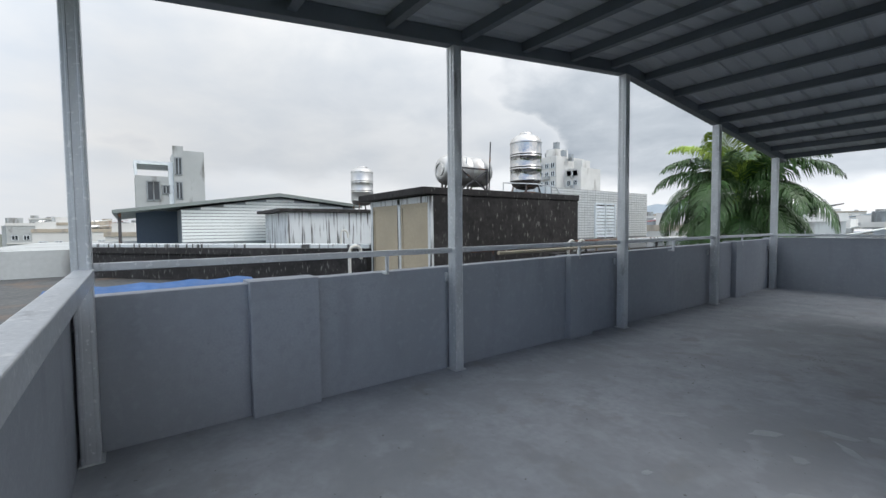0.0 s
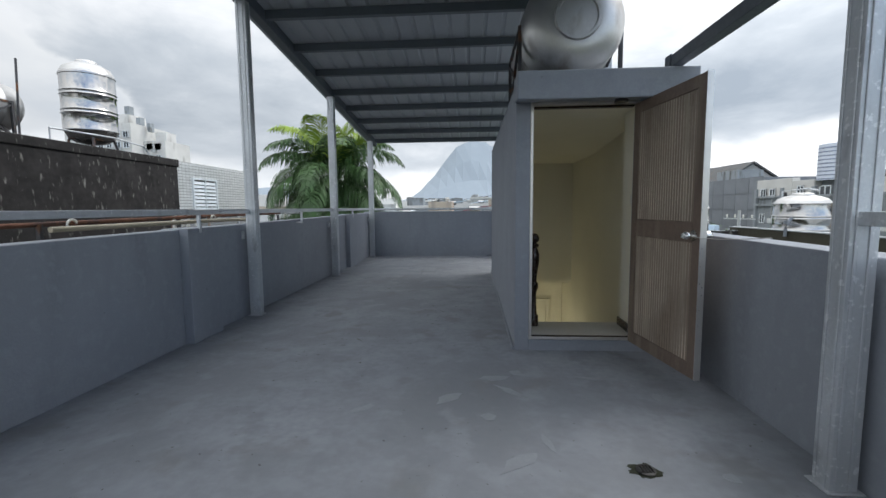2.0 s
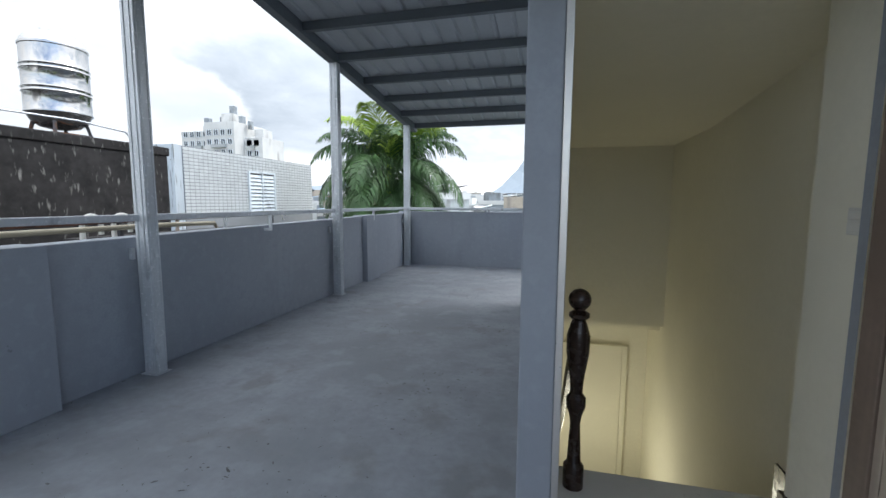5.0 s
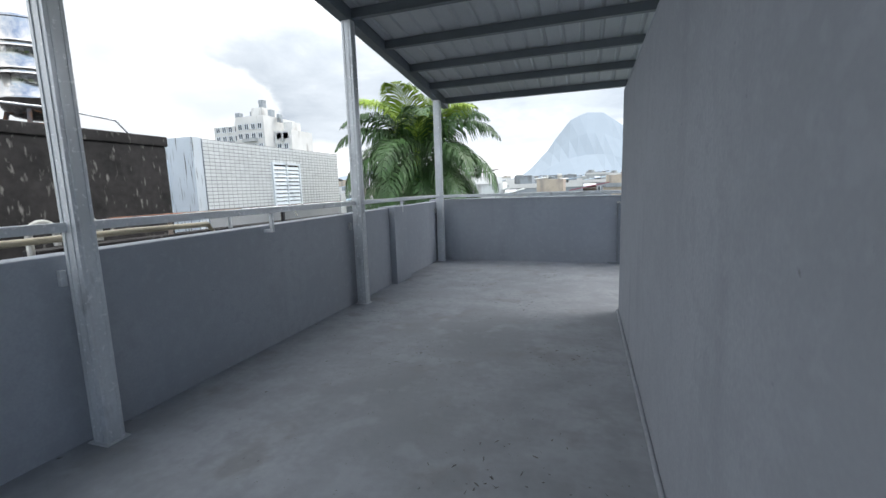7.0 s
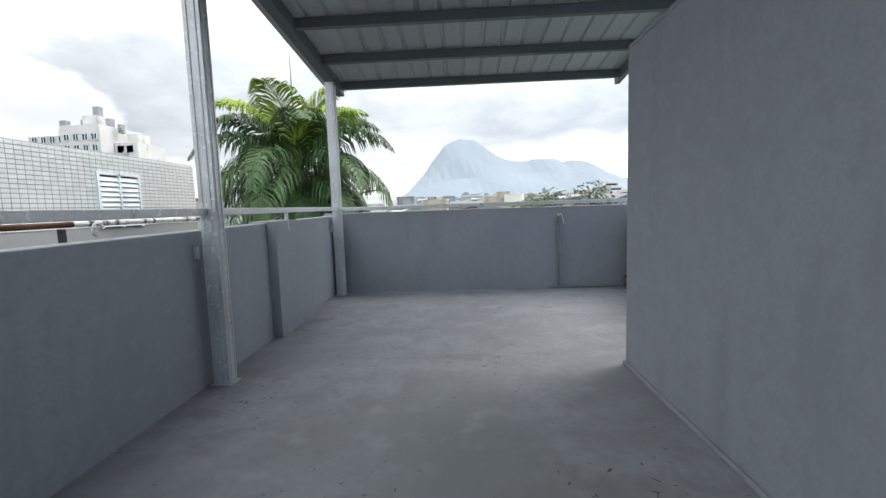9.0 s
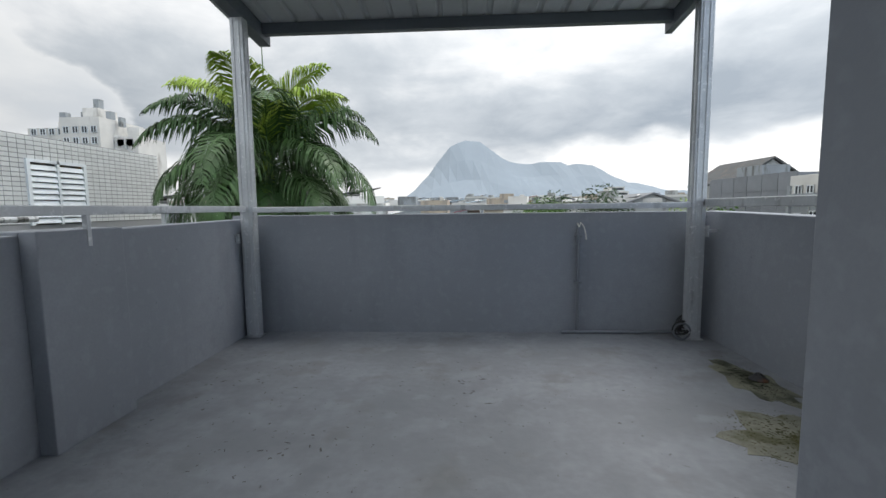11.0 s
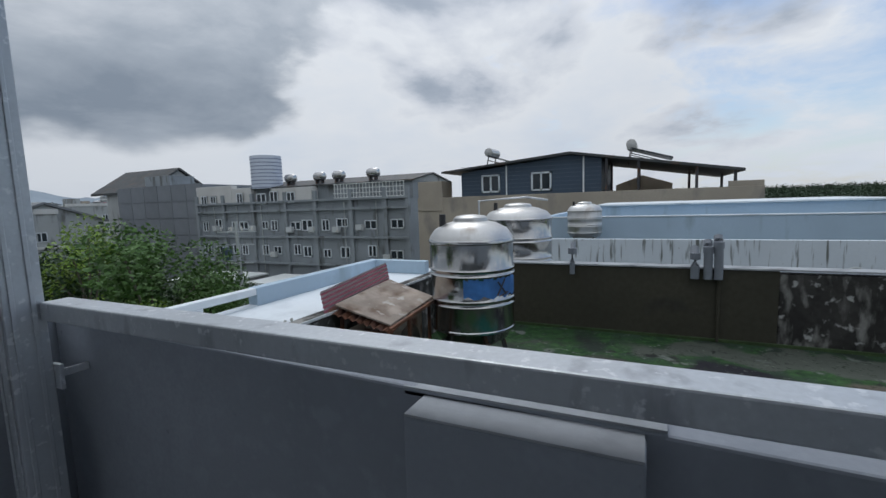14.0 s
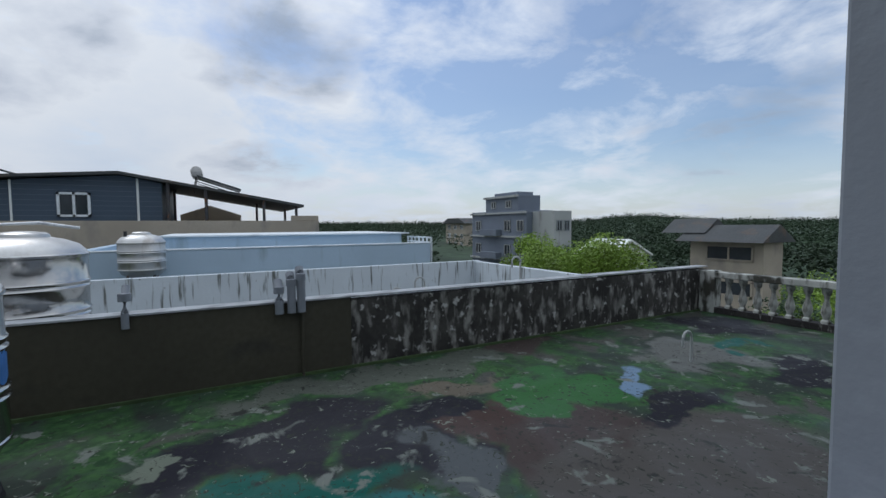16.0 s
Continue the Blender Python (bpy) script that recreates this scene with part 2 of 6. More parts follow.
beige = mat("beige_plaster", (0.42, 0.37, 0.30), 0.85, 0, 0.12, 0.5, 10, 0.15, (0.27, 0.25, 0.22), (0.55, 0.7), (0.7, 0.7, 0.4))
concrete = mat("grey_concrete", (0.285, 0.315, 0.335), 0.9, 0, 0.14, 0.35, 8, 0.2, (0.12, 0.125, 0.12), (0.56, 0.7), (0.8, 0.8, 0.25))
concrete_l = mat("pale_concrete", (0.40, 0.42, 0.42), 0.9, 0, 0.12, 0.35, 8, 0.2, (0.2, 0.2, 0.19), (0.57, 0.7), (0.8, 0.8, 0.25))
greyb_m = mat("blue_grey_facade", (0.17, 0.20, 0.25), 0.8, 0, 0.1, 0.4, 8, 0.1)
whiteb = mat("white_facade", (0.62, 0.62, 0.60), 0.8, 0, 0.1, 0.3, 6, 0.1, (0.36, 0.35, 0.33), (0.56, 0.7), (0.3, 0.3, 0.1))
glass_m = mat("dark_window_glass", (0.035, 0.045, 0.055), 0.12, 0, 0.3, 1, 5, 0)
tilew = mat("white_wall_tile", (0.66, 0.68, 0.68), 0.3, 0, 0.06, 1, 10, 0.0, spread=0.25)
grout = mat("grey_grout", (0.28, 0.29, 0.30), 0.9, 0, 0.1, 1, 20, 0.1)
beige_door = mat("faded_beige_door", (0.40, 0.345, 0.25), 0.6, 0, 0.12, 1.2, 20, 0.05)
red_paint = mat("faded_red_sheet", (0.24, 0.05, 0.075), 0.55, 0, 0.2, 2, 20, 0.05)
pink_white = mat("faded_white_sheet", (0.52, 0.43, 0.44), 0.6, 0, 0.12, 2, 20, 0.05)
board = mat("weathered_board", (0.36, 0.30, 0.25), 0.8, 0, 0.3, 2.2, 18, 0.3, (0.15, 0.10, 0.07), (0.48, 0.66), (4, 4, 4), speck=((0.5, 0.47, 0.43), 0.62, 0.7, 7), mottle=0.35)
ac_white = mat("aged_white_casing", (0.55, 0.58, 0.58), 0.5, 0, 0.08, 2, 20, 0.03, (0.42, 0.33, 0.26), (0.62, 0.75), (3, 3, 3))
blue_mark = mat("blue_painted_mark", (0.06, 0.19, 0.48), 0.5, 0, 0.35, 4, 14, 0.0)
blue_tarp = mat("blue_tarp", (0.01, 0.11, 0.34), 0.5, 0, 0.2, 2, 15, 0.2)
bark = mat("grey_bark", (0.16, 0.14, 0.12), 0.9, 0, 0.25, 3, 20, 0.4)
palm_leaf = mat("palm_leaf", (0.05, 0.115, 0.03), 0.5, 0, 0.5, 0.9, 3, 0)
palm_young = mat("young_palm_leaf", (0.30, 0.42, 0.05), 0.5, 0, 0.3, 0.8, 3, 0)
leaf_dark = mat("dark_foliage", (0.035, 0.075, 0.025), 0.6, 0, 0.5, 0.5, 3, 0)
leaf_mid = mat("green_foliage", (0.08, 0.165, 0.035), 0.6, 0, 0.5, 0.5, 3, 0)
leaf_light = mat("yellow_green_foliage", (0.22, 0.34, 0.045), 0.6, 0, 0.45, 0.6, 3, 0)
woods_m = mat("far_woods", (0.035, 0.062, 0.032), 0.9, 0, 0.5, 0.08, 0.5, 0)
ground_m = mat("town_ground", (0.10, 0.11, 0.085), 0.95, 0, 0.4, 0.03, 0.4, 0.1)
moss_dark = mat("dark_moss", (0.03, 0.035, 0.02), 0.95, 0, 0.4, 6, 40, 0.4)
grey_block = mat("grey_panel", (0.22, 0.24, 0.265), 0.85, 0, 0.1, 0.5, 8, 0.1, spread=0.3)


BLACK, BARE, TEAL, LIME, DUST, SLATE, BROWN = (0.012, 0.012, 0.018), (0.062, 0.057, 0.052), (0.006, 0.075, 0.06), (0.028, 0.10, 0.028), (0.10, 0.088, 0.068), (0.06, 0.068, 0.072), (0.048, 0.036, 0.033)
# centre x, y, half sizes, turn, colour; later ones lie on top
PATCHES = [(9.3, 8.4, 0.35, 2.4, 0, (0.075, 0.085, 0.07)), (9.45, 6.2, 0.4, 0.75, 20, BROWN), (8.35, 8.0, 0.38, 0.8, -20, DUST), (6.9, 7.7, 0.75, 1.0, 0, BROWN), (6.1, 7.2, 0.9, 1.5, 0, BARE),
           (8.2, 9.9, 0.62, 1.1, 25, BLACK), (7.7, 8.8, 0.55, 0.75, 20, BLACK), (7.15, 8.85, 0.4, 0.35, 0, SLATE), (7.55, 8.2, 0.3, 0.45, 0, (0.05, 0.032, 0.028)),
           (6.9, 10.4, 0.55, 1.2, 28, TEAL), (6.2, 9.6, 0.75, 1.1, 0, (0.02, 0.11, 0.11)), (7.95, 7.0, 0.6, 0.5, 20, LIME), (7.6, 7.6, 0.3, 0.35, 0, LIME), (7.7, 6.25, 0.24, 0.42, 25, (0.13, 0.20, 0.29)),
           (7.0, 6.3, 0.3, 0.8, 10, BLACK), (8.0, 4.5, 0.72, 0.95, 0, (0.10, 0.105, 0.10)), (8.8, 2.4, 0.8, 0.85, 0, BLACK), (7.9, 3.5, 0.16, 0.5, 0, TEAL), (6.9, 3.9, 0.55, 0.9, 0, BLACK), (8.05, 10.75, 0.14, 0.3, 0, (0.12, 0.14, 0.11)), (6.0, 3.0, 0.6, 0.9, 0, TEAL)]


def green_roof_material():
    """Weathered waterproof coating: green paint with moss, black wear, bare grey concrete and pools of teal."""
    m = bpy.data.materials.new("worn_green_coating")
    m.use_nodes = True
    N, L = m.node_tree.nodes, m.node_tree.links
    b = N["Principled BSDF"]
    co = N.new("ShaderNodeTexCoord").outputs["Object"]

    def nz(scale, off, detail=8.0, dist=0.6):
        mp = N.new("ShaderNodeMapping")
        mp.inputs["Location"].default_value = off
        L.new(co, mp.inputs[0])
        n = N.new("ShaderNodeTexNoise")
        n.inputs["Scale"].default_value, n.inputs["Detail"].default_value, n.inputs["Distortion"].default_value = scale, detail, dist
        L.new(mp.outputs[0], n.inputs["Vector"])
        return n.outputs[0]

    def step(v, lo, hi):
        r = N.new("ShaderNodeMapRange")
        r.inputs[1].default_value, r.inputs[2].default_value = lo, hi
        L.new(v, r.inputs[0])
        return r.outputs[0]

    def over(fac, a, c):
        x = N.new("ShaderNodeMix")
        x.data_type = "RGBA"
        L.new(fac, x.inputs[0])
        for s, v in ((6, a), (7, c)):
            if isinstance(v, tuple):
                x.inputs[s].default_value = (*v, 1)
            else:
                L.new(v, x.inputs[s])
        return x.outputs[2]

    def patch(cx, cy, rx, ry, turn, soft=0.2):
        """A worn area with a ragged rim."""
        wob = N.new("ShaderNodeTexNoise")
        wob.inputs["Scale"].default_value, wob.inputs["Detail"].default_value = 1.3, 12.0
        L.new(co, wob.inputs["Vector"])
        sub = N.new("ShaderNodeVectorMath")
        sub.operation = "MULTIPLY_ADD"
        sub.inputs[1].default_value, sub.inputs[2].default_value = (1.7, 1.7, 0), (-0.85, -0.85, 0)
        L.new(wob.outputs[1], sub.inputs[0])
        add = N.new("ShaderNodeVectorMath")
        L.new(co, add.inputs[0])
        L.new(sub.outputs[0], add.inputs[1])
        mp = N.new("ShaderNodeMapping")
        mp.vector_type = "TEXTURE"
        mp.inputs["Location"].default_value, mp.inputs["Rotation"].default_value, mp.inputs["Scale"].default_value = (cx, cy, 0), (0, 0, radians(turn)), (rx, ry, 1e5)
        L.new(add.outputs[0], mp.inputs[0])
        ln = N.new("ShaderNodeVectorMath")
        ln.operation = "LENGTH"
        L.new(mp.outputs[0], ln.inputs[0])
        r = N.new("ShaderNodeMapRange")
        r.inputs[1].default_value, r.inputs[2].default_value = 1.0, 1.0 - soft
        L.new(ln.outputs["Value"], r.inputs[0])
        return r.outputs[0]

    fine = nz(9, (0, 0, 0), 10)
    green = over(step(fine, 0.35, 0.65), (0.014, 0.042, 0.015), (0.04, 0.10, 0.03))
    green = over(step(nz(2.6, (2, 8, 3), 12, 1.2), 0.5, 0.62), green, (0.03, 0.055, 0.034))
    col = over(step(nz(1.3, (4, 1, 0)), 0.5, 0.6), green, (0.022, 0.033, 0.025))
    col = over(step(nz(0.9, (9, 3, 0)), 0.58, 0.62), col, (0.055, 0.057, 0.05))
    for cx, cy, rx, ry, turn, c in PATCHES:
        col = over(patch(cx, cy, rx, ry, turn), col, c)
    col = over(step(nz(3.4, (1, 1, 5), 12), 0.62, 0.68), col, (0.13, 0.145, 0.13))
    col = over(step(nz(5.5, (7, 2, 1), 12), 0.62, 0.70), col, (0.02, 0.022, 0.02))
    col = over(step(nz(14, (3, 3, 2), 10, 1.5), 0.60, 0.66), col, (0.02, 0.026, 0.018))
    col = over(step(nz(11, (6, 1, 2), 10, 1.5), 0.64, 0.70), col, (0.15, 0.17, 0.14))
    b.inputs["Specular IOR Level"].default_value = 0.25
    L.new(col, b.inputs["Base Color"])
    r = N.new("ShaderNodeMapRange")
    r.inputs[1].default_value, r.inputs[2].default_value, r.inputs[3].default_value, r.inputs[4].default_value = 0.4, 0.6, 0.55, 0.95
    L.new(nz(0.8, (5, 5, 5)), r.inputs[0])
    L.new(r.outputs[0], b.inputs["Roughness"])
    bp = N.new("ShaderNodeBump")
    bp.inputs["Strength"].default_value, bp.inputs["Distance"].default_value = 0.35, 0.012
    L.new(fine, bp.inputs["Height"])
    L.new(bp.outputs[0], b.inputs["Normal"])
    return m


green_roof = green_roof_material()


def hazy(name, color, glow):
    """A far backdrop surface: distance haze is put into its colour, which also glows."""
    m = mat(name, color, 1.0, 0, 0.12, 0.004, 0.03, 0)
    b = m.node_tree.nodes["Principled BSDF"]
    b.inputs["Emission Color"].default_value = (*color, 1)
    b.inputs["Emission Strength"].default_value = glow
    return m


mountain_m = hazy("haze_tinted_mountain", (0.15, 0.182, 0.215), 0.85)


# ---- shapes ----
def obj(name, bm, material, parent=None, bevel=0.0, smooth=False):
    me = bpy.data.meshes.new(name)
    bmesh.ops.recalc_face_normals(bm, faces=bm.faces)
    bm.to_mesh(me)
    bm.free()
    for mt in (material if isinstance(material, (list, tuple)) else (material,)):
        me.materials.append(mt)
    if smooth:
        me.shade_smooth()
        me.set_sharp_from_angle(angle=radians(38))
    ob = new(name, me)
    if parent:
        ob.parent = parent
    if bevel:
        b = ob.modifiers.new("bevel", "BEVEL")
        b.width, b.segments, b.limit_method = bevel, 2, "ANGLE"
    return ob


def thing(name, label, category, at=(0, 0, 0), group="", kind=""):
    return tagged(place(new(name), at), label, category, group, kind)


def place(ob, at):
    ob.location = at
    return ob


def box(bm, x0, x1, y0, y1, z0, z1, mi=0):
    v = [bm.verts.new((x, y, z)) for z in (z0, z1) for x, y in ((x0, y0), (x1, y0), (x1, y1), (x0, y1))]
    for q in ((0, 3, 2, 1), (4, 5, 6, 7), (0, 1, 5, 4), (1, 2, 6, 5), (2, 3, 7, 6), (3, 0, 4, 7)):
        bm.faces.new([v[i] for i in q]).material_index = mi
    return v


def boxes(items):
    bm = bmesh.new()
    for it in items:
        box(bm, *it)
    return bm


def prism(bm, pts, axis, a, b, mi=0):
    """A polygon of 2D points, pushed from a to b along an axis."""
    def at(p, w):
        return {"x": (w, p[0], p[1]), "y": (p[0], w, p[1]), "z": (p[0], p[1], w)}[axis]
    lo, hi = [bm.verts.new(at(p, a)) for p in pts], [bm.verts.new(at(p, b)) for p in pts]
    bm.faces.new(lo[::-1]).material_index = mi
    bm.faces.new(hi).material_index = mi
    n = len(pts)
    for i in range(n):
        bm.faces.new((lo[i], lo[(i + 1) % n], hi[(i + 1) % n], hi[i])).material_index = mi


def lathe(bm, profile, seg=28, centre=(0, 0, 0), axis="z", mi=0):
    """Turns (radius, height) pairs about an axis."""
    rings = []
    for r, h in profile:
        ring = []
        for i in range(seg):
            a = 2 * math.pi * i / seg
            p = {"z": (r * math.cos(a), r * math.sin(a), h), "y": (r * math.cos(a), h, r * math.sin(a)), "x": (h, r * math.cos(a), r * math.sin(a))}[axis]
            ring.append(bm.verts.new(Vector(p) + Vector(centre)))
        rings.append(ring)
    for a, b in zip(rings, rings[1:]):
        for i in range(seg):
            bm.faces.new((a[i], a[(i + 1) % seg], b[(i + 1) % seg], b[i])).material_index = mi
    bm.faces.new(rings[0][::-1]).material_index = mi
    bm.faces.new(rings[-1]).material_index = mi


def tube(bm, pts, r, seg=8, mi=0):
    """A round pipe along a run of points."""
    pts = [Vector(p) for p in pts]
    rings = []
    for i, p in enumerate(pts):
        d = (pts[min(i + 1, len(pts) - 1)] - pts[max(i - 1, 0)]).normalized()
        side = d.cross(Vector((0, 0, 1))) if abs(d.z) < 0.95 else d.cross(Vector((1, 0, 0)))
        side.normalize()
        other = d.cross(side)
        rings.append([bm.verts.new(p + (side * math.cos(2 * math.pi * k / seg) + other * math.sin(2 * math.pi * k / seg)) * r) for k in range(seg)])
    for a, b in zip(rings, rings[1:]):
        for k in range(seg):
            bm.faces.new((a[k], a[(k + 1) % seg], b[(k + 1) % seg], b[k])).material_index = mi
    bm.faces.new(rings[0][::-1])
    bm.faces.new(rings[-1])


def arc(c, r, a0, a1, n, plane="xz"):
    res = []
    for i in range(n + 1):
        a = radians(a0 + (a1 - a0) * i / n)
        u, w = r * math.cos(a), r * math.sin(a)
        res.append({"xz": (c[0] + u, c[1], c[2] + w), "yz": (c[0], c[1] + u, c[2] + w), "xy": (c[0] + u, c[1] + w, c[2])}[plane])
    return res


def bar(bm, a, b, w, h=None, mi=0):
    """A straight square bar from a to b."""
    a, b = Vector(a), Vector(b)
    h = h or w
    d = (b - a).normalized()
    s = d.cross(Vector((0, 0, 1))) if abs(d.z) < 0.99 else Vector((1, 0, 0))
    s.normalize()
    u = s.cross(d)
    vs = [bm.verts.new(p + s * (i * w / 2) + u * (j * h / 2)) for p in (a, b) for i, j in ((-1, -1), (1, -1), (1, 1), (-1, 1))]
    for q in ((0, 3, 2, 1), (4, 5, 6, 7), (0, 1, 5, 4), (1, 2, 6, 5), (2, 3, 7, 6), (3, 0, 4, 7)):
        bm.faces.new([vs[i] for i in q]).material_index = mi


def structure(name, bm, material, label, category, bevel=0.0):
    return tagged(obj(name, bm, material, None, bevel), label, category, "", "structure")


# ---- the terrace ----
LEN, WID = 12.56, 4.47
structure("floor", boxes([(-0.16, 3.2, -0.16, 12.72, -0.25, 0.0), (3.2, 4.66, -0.16, 5.1, -0.25, 0.0), (3.2, 4.66, 9.42, 12.72, -0.25, 0.0)]), floor_m, "grey painted concrete roof floor with scuffs", "floor")


def wall_top(bm, x0, x1, y0, y1, za, zb):
    """A wall along y whose top rises from za to zb."""
    prism(bm, [(y0, -0.3), (y1, -0.3), (y1, zb), (y0, za)], "x", x0, x1)


bm = bmesh.new()
wall_top(bm, -0.16, 0.0, -0.16, LEN, 1.055, 1.155)
structure("wall_west", bm, paint, "grey painted roof parapet", "parapet", 0.008)
for y0, y1, proud, top in ((1.06, 1.61, 0.075, 1.085), (4.98, 5.46, 0.09, 1.105), (10.31, 10.85, 0.095, 1.155)):
    structure("pilaster", boxes([(0.0005, proud, y0, y1, 0, top), (-0.17, 0.0, y0, y1, 1.06, top)]), paint, "grey painted pier of the parapet", "pilaster", 0.006)
structure("wall_north", boxes([(-0.16, WID + 0.2, LEN, LEN + 0.16, -0.3, 1.19)]), paint, "grey painted roof parapet", "parapet", 0.008)
bm = bmesh.new()
wall_top(bm, WID, WID + 0.2, -0.16, 4.95, 1.03, 1.065)
structure("wall_east", bm, paint, "grey painted roof parapet", "parapet", 0.008)
bm = bmesh.new()
wall_top(bm, WID, WID + 0.2, 9.5, LEN, 1.13, 1.19)
structure("wall_east_far", bm, paint, "grey painted roof parapet", "parapet", 0.008)
structure("pilaster", boxes([(4.365, WID - 0.0005, 10.29, 10.8, 0, 1.135), (WID, 4.68, 10.25, 10.86, 1.13, 1.15)]), paint, "grey painted pier with a worn cement top", "pilaster", 0.006)
structure("trim", boxes([(4.367, 4.4695, 10.293, 10.797, 1.1352, 1.141), (4.4705, 4.678, 10.252, 10.858, 1.1502, 1.156)]), cap_m, "worn bare cement cap", "trim")
structure("wall_south", boxes([(-0.16, WID + 0.2, -0.16, 0.0, -0.3, 1.055)]), paint, "grey painted roof parapet", "parapet", 0.008)

# steel canopy on posts: edge beams, purlins and ribbed sheet, with a low ridge across the middle
RIDGE_Y, RIDGE_Z, FALL = 6.2, 3.66, 0.104


def roof_z(y):
    return RIDGE_Z - FALL * abs(y - RIDGE_Y)


canopy = thing("canopy_roof", "grey steel canopy roof with purlins on galvanised posts", "canopy")


def post(x, y, top, inner):
    """A lipped square steel post; inner is the side on which the open lips show."""
    bm = boxes([(x, x + 0.12, y, y + 0.1, 0.006, top)])
    box(bm, x - 0.02, x + 0.14, y - 0.02, y + 0.12, 0.0, 0.008)
    for k in (0.018, 0.076):
        box(bm, x + k, x + k + 0.016, y - 0.006, y, 0.01, top - 0.02)
        e = x + 0.12 if inner > 0 else x - 0.006
        box(bm, e, e + 0.006, y + k, y + k + 0.016, 0.01, top - 0.02)
    return obj("post", bm, galv, canopy, 0.004)


for x, y in ((0.03, 0.02), (0.03, 3.02), (0.055, 6.09), (0.05, 9.19), (0.03, 12.36)):
    post(x, y, roof_z(y) - 0.002, 1)
post(4.24, 12.34, roof_z(12.39), -1)
post(4.315, 3.05, roof_z(3.05), -1)
for side_x, w in ((0.03, 0.12), (4.2, 0.07)):
    for y0, y1 in ((-0.5, RIDGE_Y), (RIDGE_Y, 12.95)):
        bm = bmesh.new()
        prism(bm, [(y0, roof_z(y0)), (y1, roof_z(y1)), (y1, roof_z(y1) + 0.15), (y0, roof_z(y0) + 0.15)], "x", side_x, side_x + w)
        obj("beam", bm, beam_m, canopy, 0.006)
for k in range(16):
    y = -0.35 + k * 0.876
    z = roof_z(y) + 0.05
    bm = boxes([(0.14, 4.2, y - 0.025, y + 0.025, z, z + 0.1), (0.14, 4.2, y - 0.025, y + 0.05, z - 0.006, z + 0.002)])
    obj("purlin", bm, beam_m, canopy)
for y0, y1 in ((-0.6, RIDGE_Y), (RIDGE_Y, 13.05)):
    bm = bmesh.new()
    pts = []
    x = -0.15
    while x < 4.4:
        for dx, dz in ((0, 0), (0.15, 0), (0.17, 0.025), (0.20, 0.025), (0.22, 0)):
            pts.append((x + dx, dz))
        x += 0.24
    rows = [[[bm.verts.new((px, y, roof_z(y) + 0.153 + pz + t)) for px, pz in pts] for t in (0, 0.012)] for y in (y0, y1)]
    for t in (0, 1):
        for i in range(len(pts) - 1):
            bm.faces.new((rows[0][t][i], rows[0][t][i + 1], rows[1][t][i + 1], rows[1][t][i]))
    for r in rows:
        for i in range(len(pts) - 1):
            bm.faces.new((r[0][i], r[0][i + 1], r[1][i + 1], r[1][i]))
    obj("roof_sheet", bm, sheet_m, canopy)
bm = boxes([(4.34, 4.43, -0.1, 4.9, 2.40, 2.49)])
box(bm, 4.33, 4.44, 4.86, 4.96, 2.34, 2.5)
obj("beam", bm, beam_m, canopy, 0.005)

# rails along the parapets
railing = thing("railing", "galvanised square steel guard rail above the parapet", "railing")
bm = bmesh.new()
for a, b in ((0.12, 3.02), (3.12, 6.1), (6.2, 9.19), (9.29, 12.34)):
    box(bm, 0.055, 0.105, a, b, 1.232, 1.284)
obj("rail", bm, galv, railing, 0.004)
for y in (2.25, 5.15, 7.7, 10.6):
    obj("stanchion", boxes([(-0.02, 0.098, y, y + 0.025, 1.06, 1.085), (0.068, 0.098, y, y + 0.025, 1.08, 1.232)]), galv, railing)
obj("rail", boxes([(0.15, 4.24, 12.365, 12.415, 1.222, 1.274)]), galv, railing, 0.004)
obj("rail", boxes([(4.34, 4.44, 9.5, 12.34, 1.232, 1.302)]), galv, railing, 0.006)
obj("rail", boxes([(4.34, 4.40, 0.14, 3.05, 1.19, 1.25)]), galv, railing, 0.004)
obj("rail", boxes([(0.13, 4.6, 0.03, 0.13, 1.165, 1.25)]), galv, railing, 0.006)
for y in (3.0, 6.08, 9.17, 12.32):
    obj("bracket", boxes([(0.0, 0.028, y - 0.012, y + 0.02, 0.93, 1.02)]), galv, railing, 0.003)
obj("bracket", boxes([(4.36, 4.375, 12.3, 12.36, 0.96, 1.06), (4.375, 4.47, 12.33, 12.34, 1.0, 1.03)]), galv, railing, 0.003)

# ---- stair housing ----
HX0, HX1, HY0, HY1, HZ = 3.11, 4.64, 4.95, 9.5, 2.31
housing = thing("stair_housing", "grey painted rooftop stair housing with flat slab roof", "stair housing", kind="structure")
bm = boxes([(HX0, HX0 + 0.11, HY0 + 0.12, HY1, -3.2, HZ), (HX1 - 0.11, HX1, HY0 + 0.12, HY1, -3.2, HZ), (HX0 + 0.11, HX1 - 0.11, HY1 - 0.11, HY1, -3.2, HZ)])
for a, b, c, d in ((HX0, 3.235, -3.2, HZ), (4.14, HX1, -3.2, HZ), (3.235, 4.14, 2.165, HZ), (3.235, 4.14, -0.3, 0.1)):
    box(bm, a, b, HY0, HY0 + 0.12, c, d)
obj("wall", bm, paint, housing, 0.006)
bm = boxes([(HX0 - 0.001, HX1 + 0.03, HY0, HY1, HZ, HZ + 0.035)])
prism(bm, [(4.66, 2.12), (4.949, 2.165), (4.949, 2.345), (4.66, 2.345)], "x", HX0 - 0.02, 4.48)
obj("roof_slab", bm, paint, housing, 0.012)
obj("skirting", boxes([(HX0 - 0.025, HX0, HY0, HY1, 0, 0.03)]), paint, housing, 0.01)
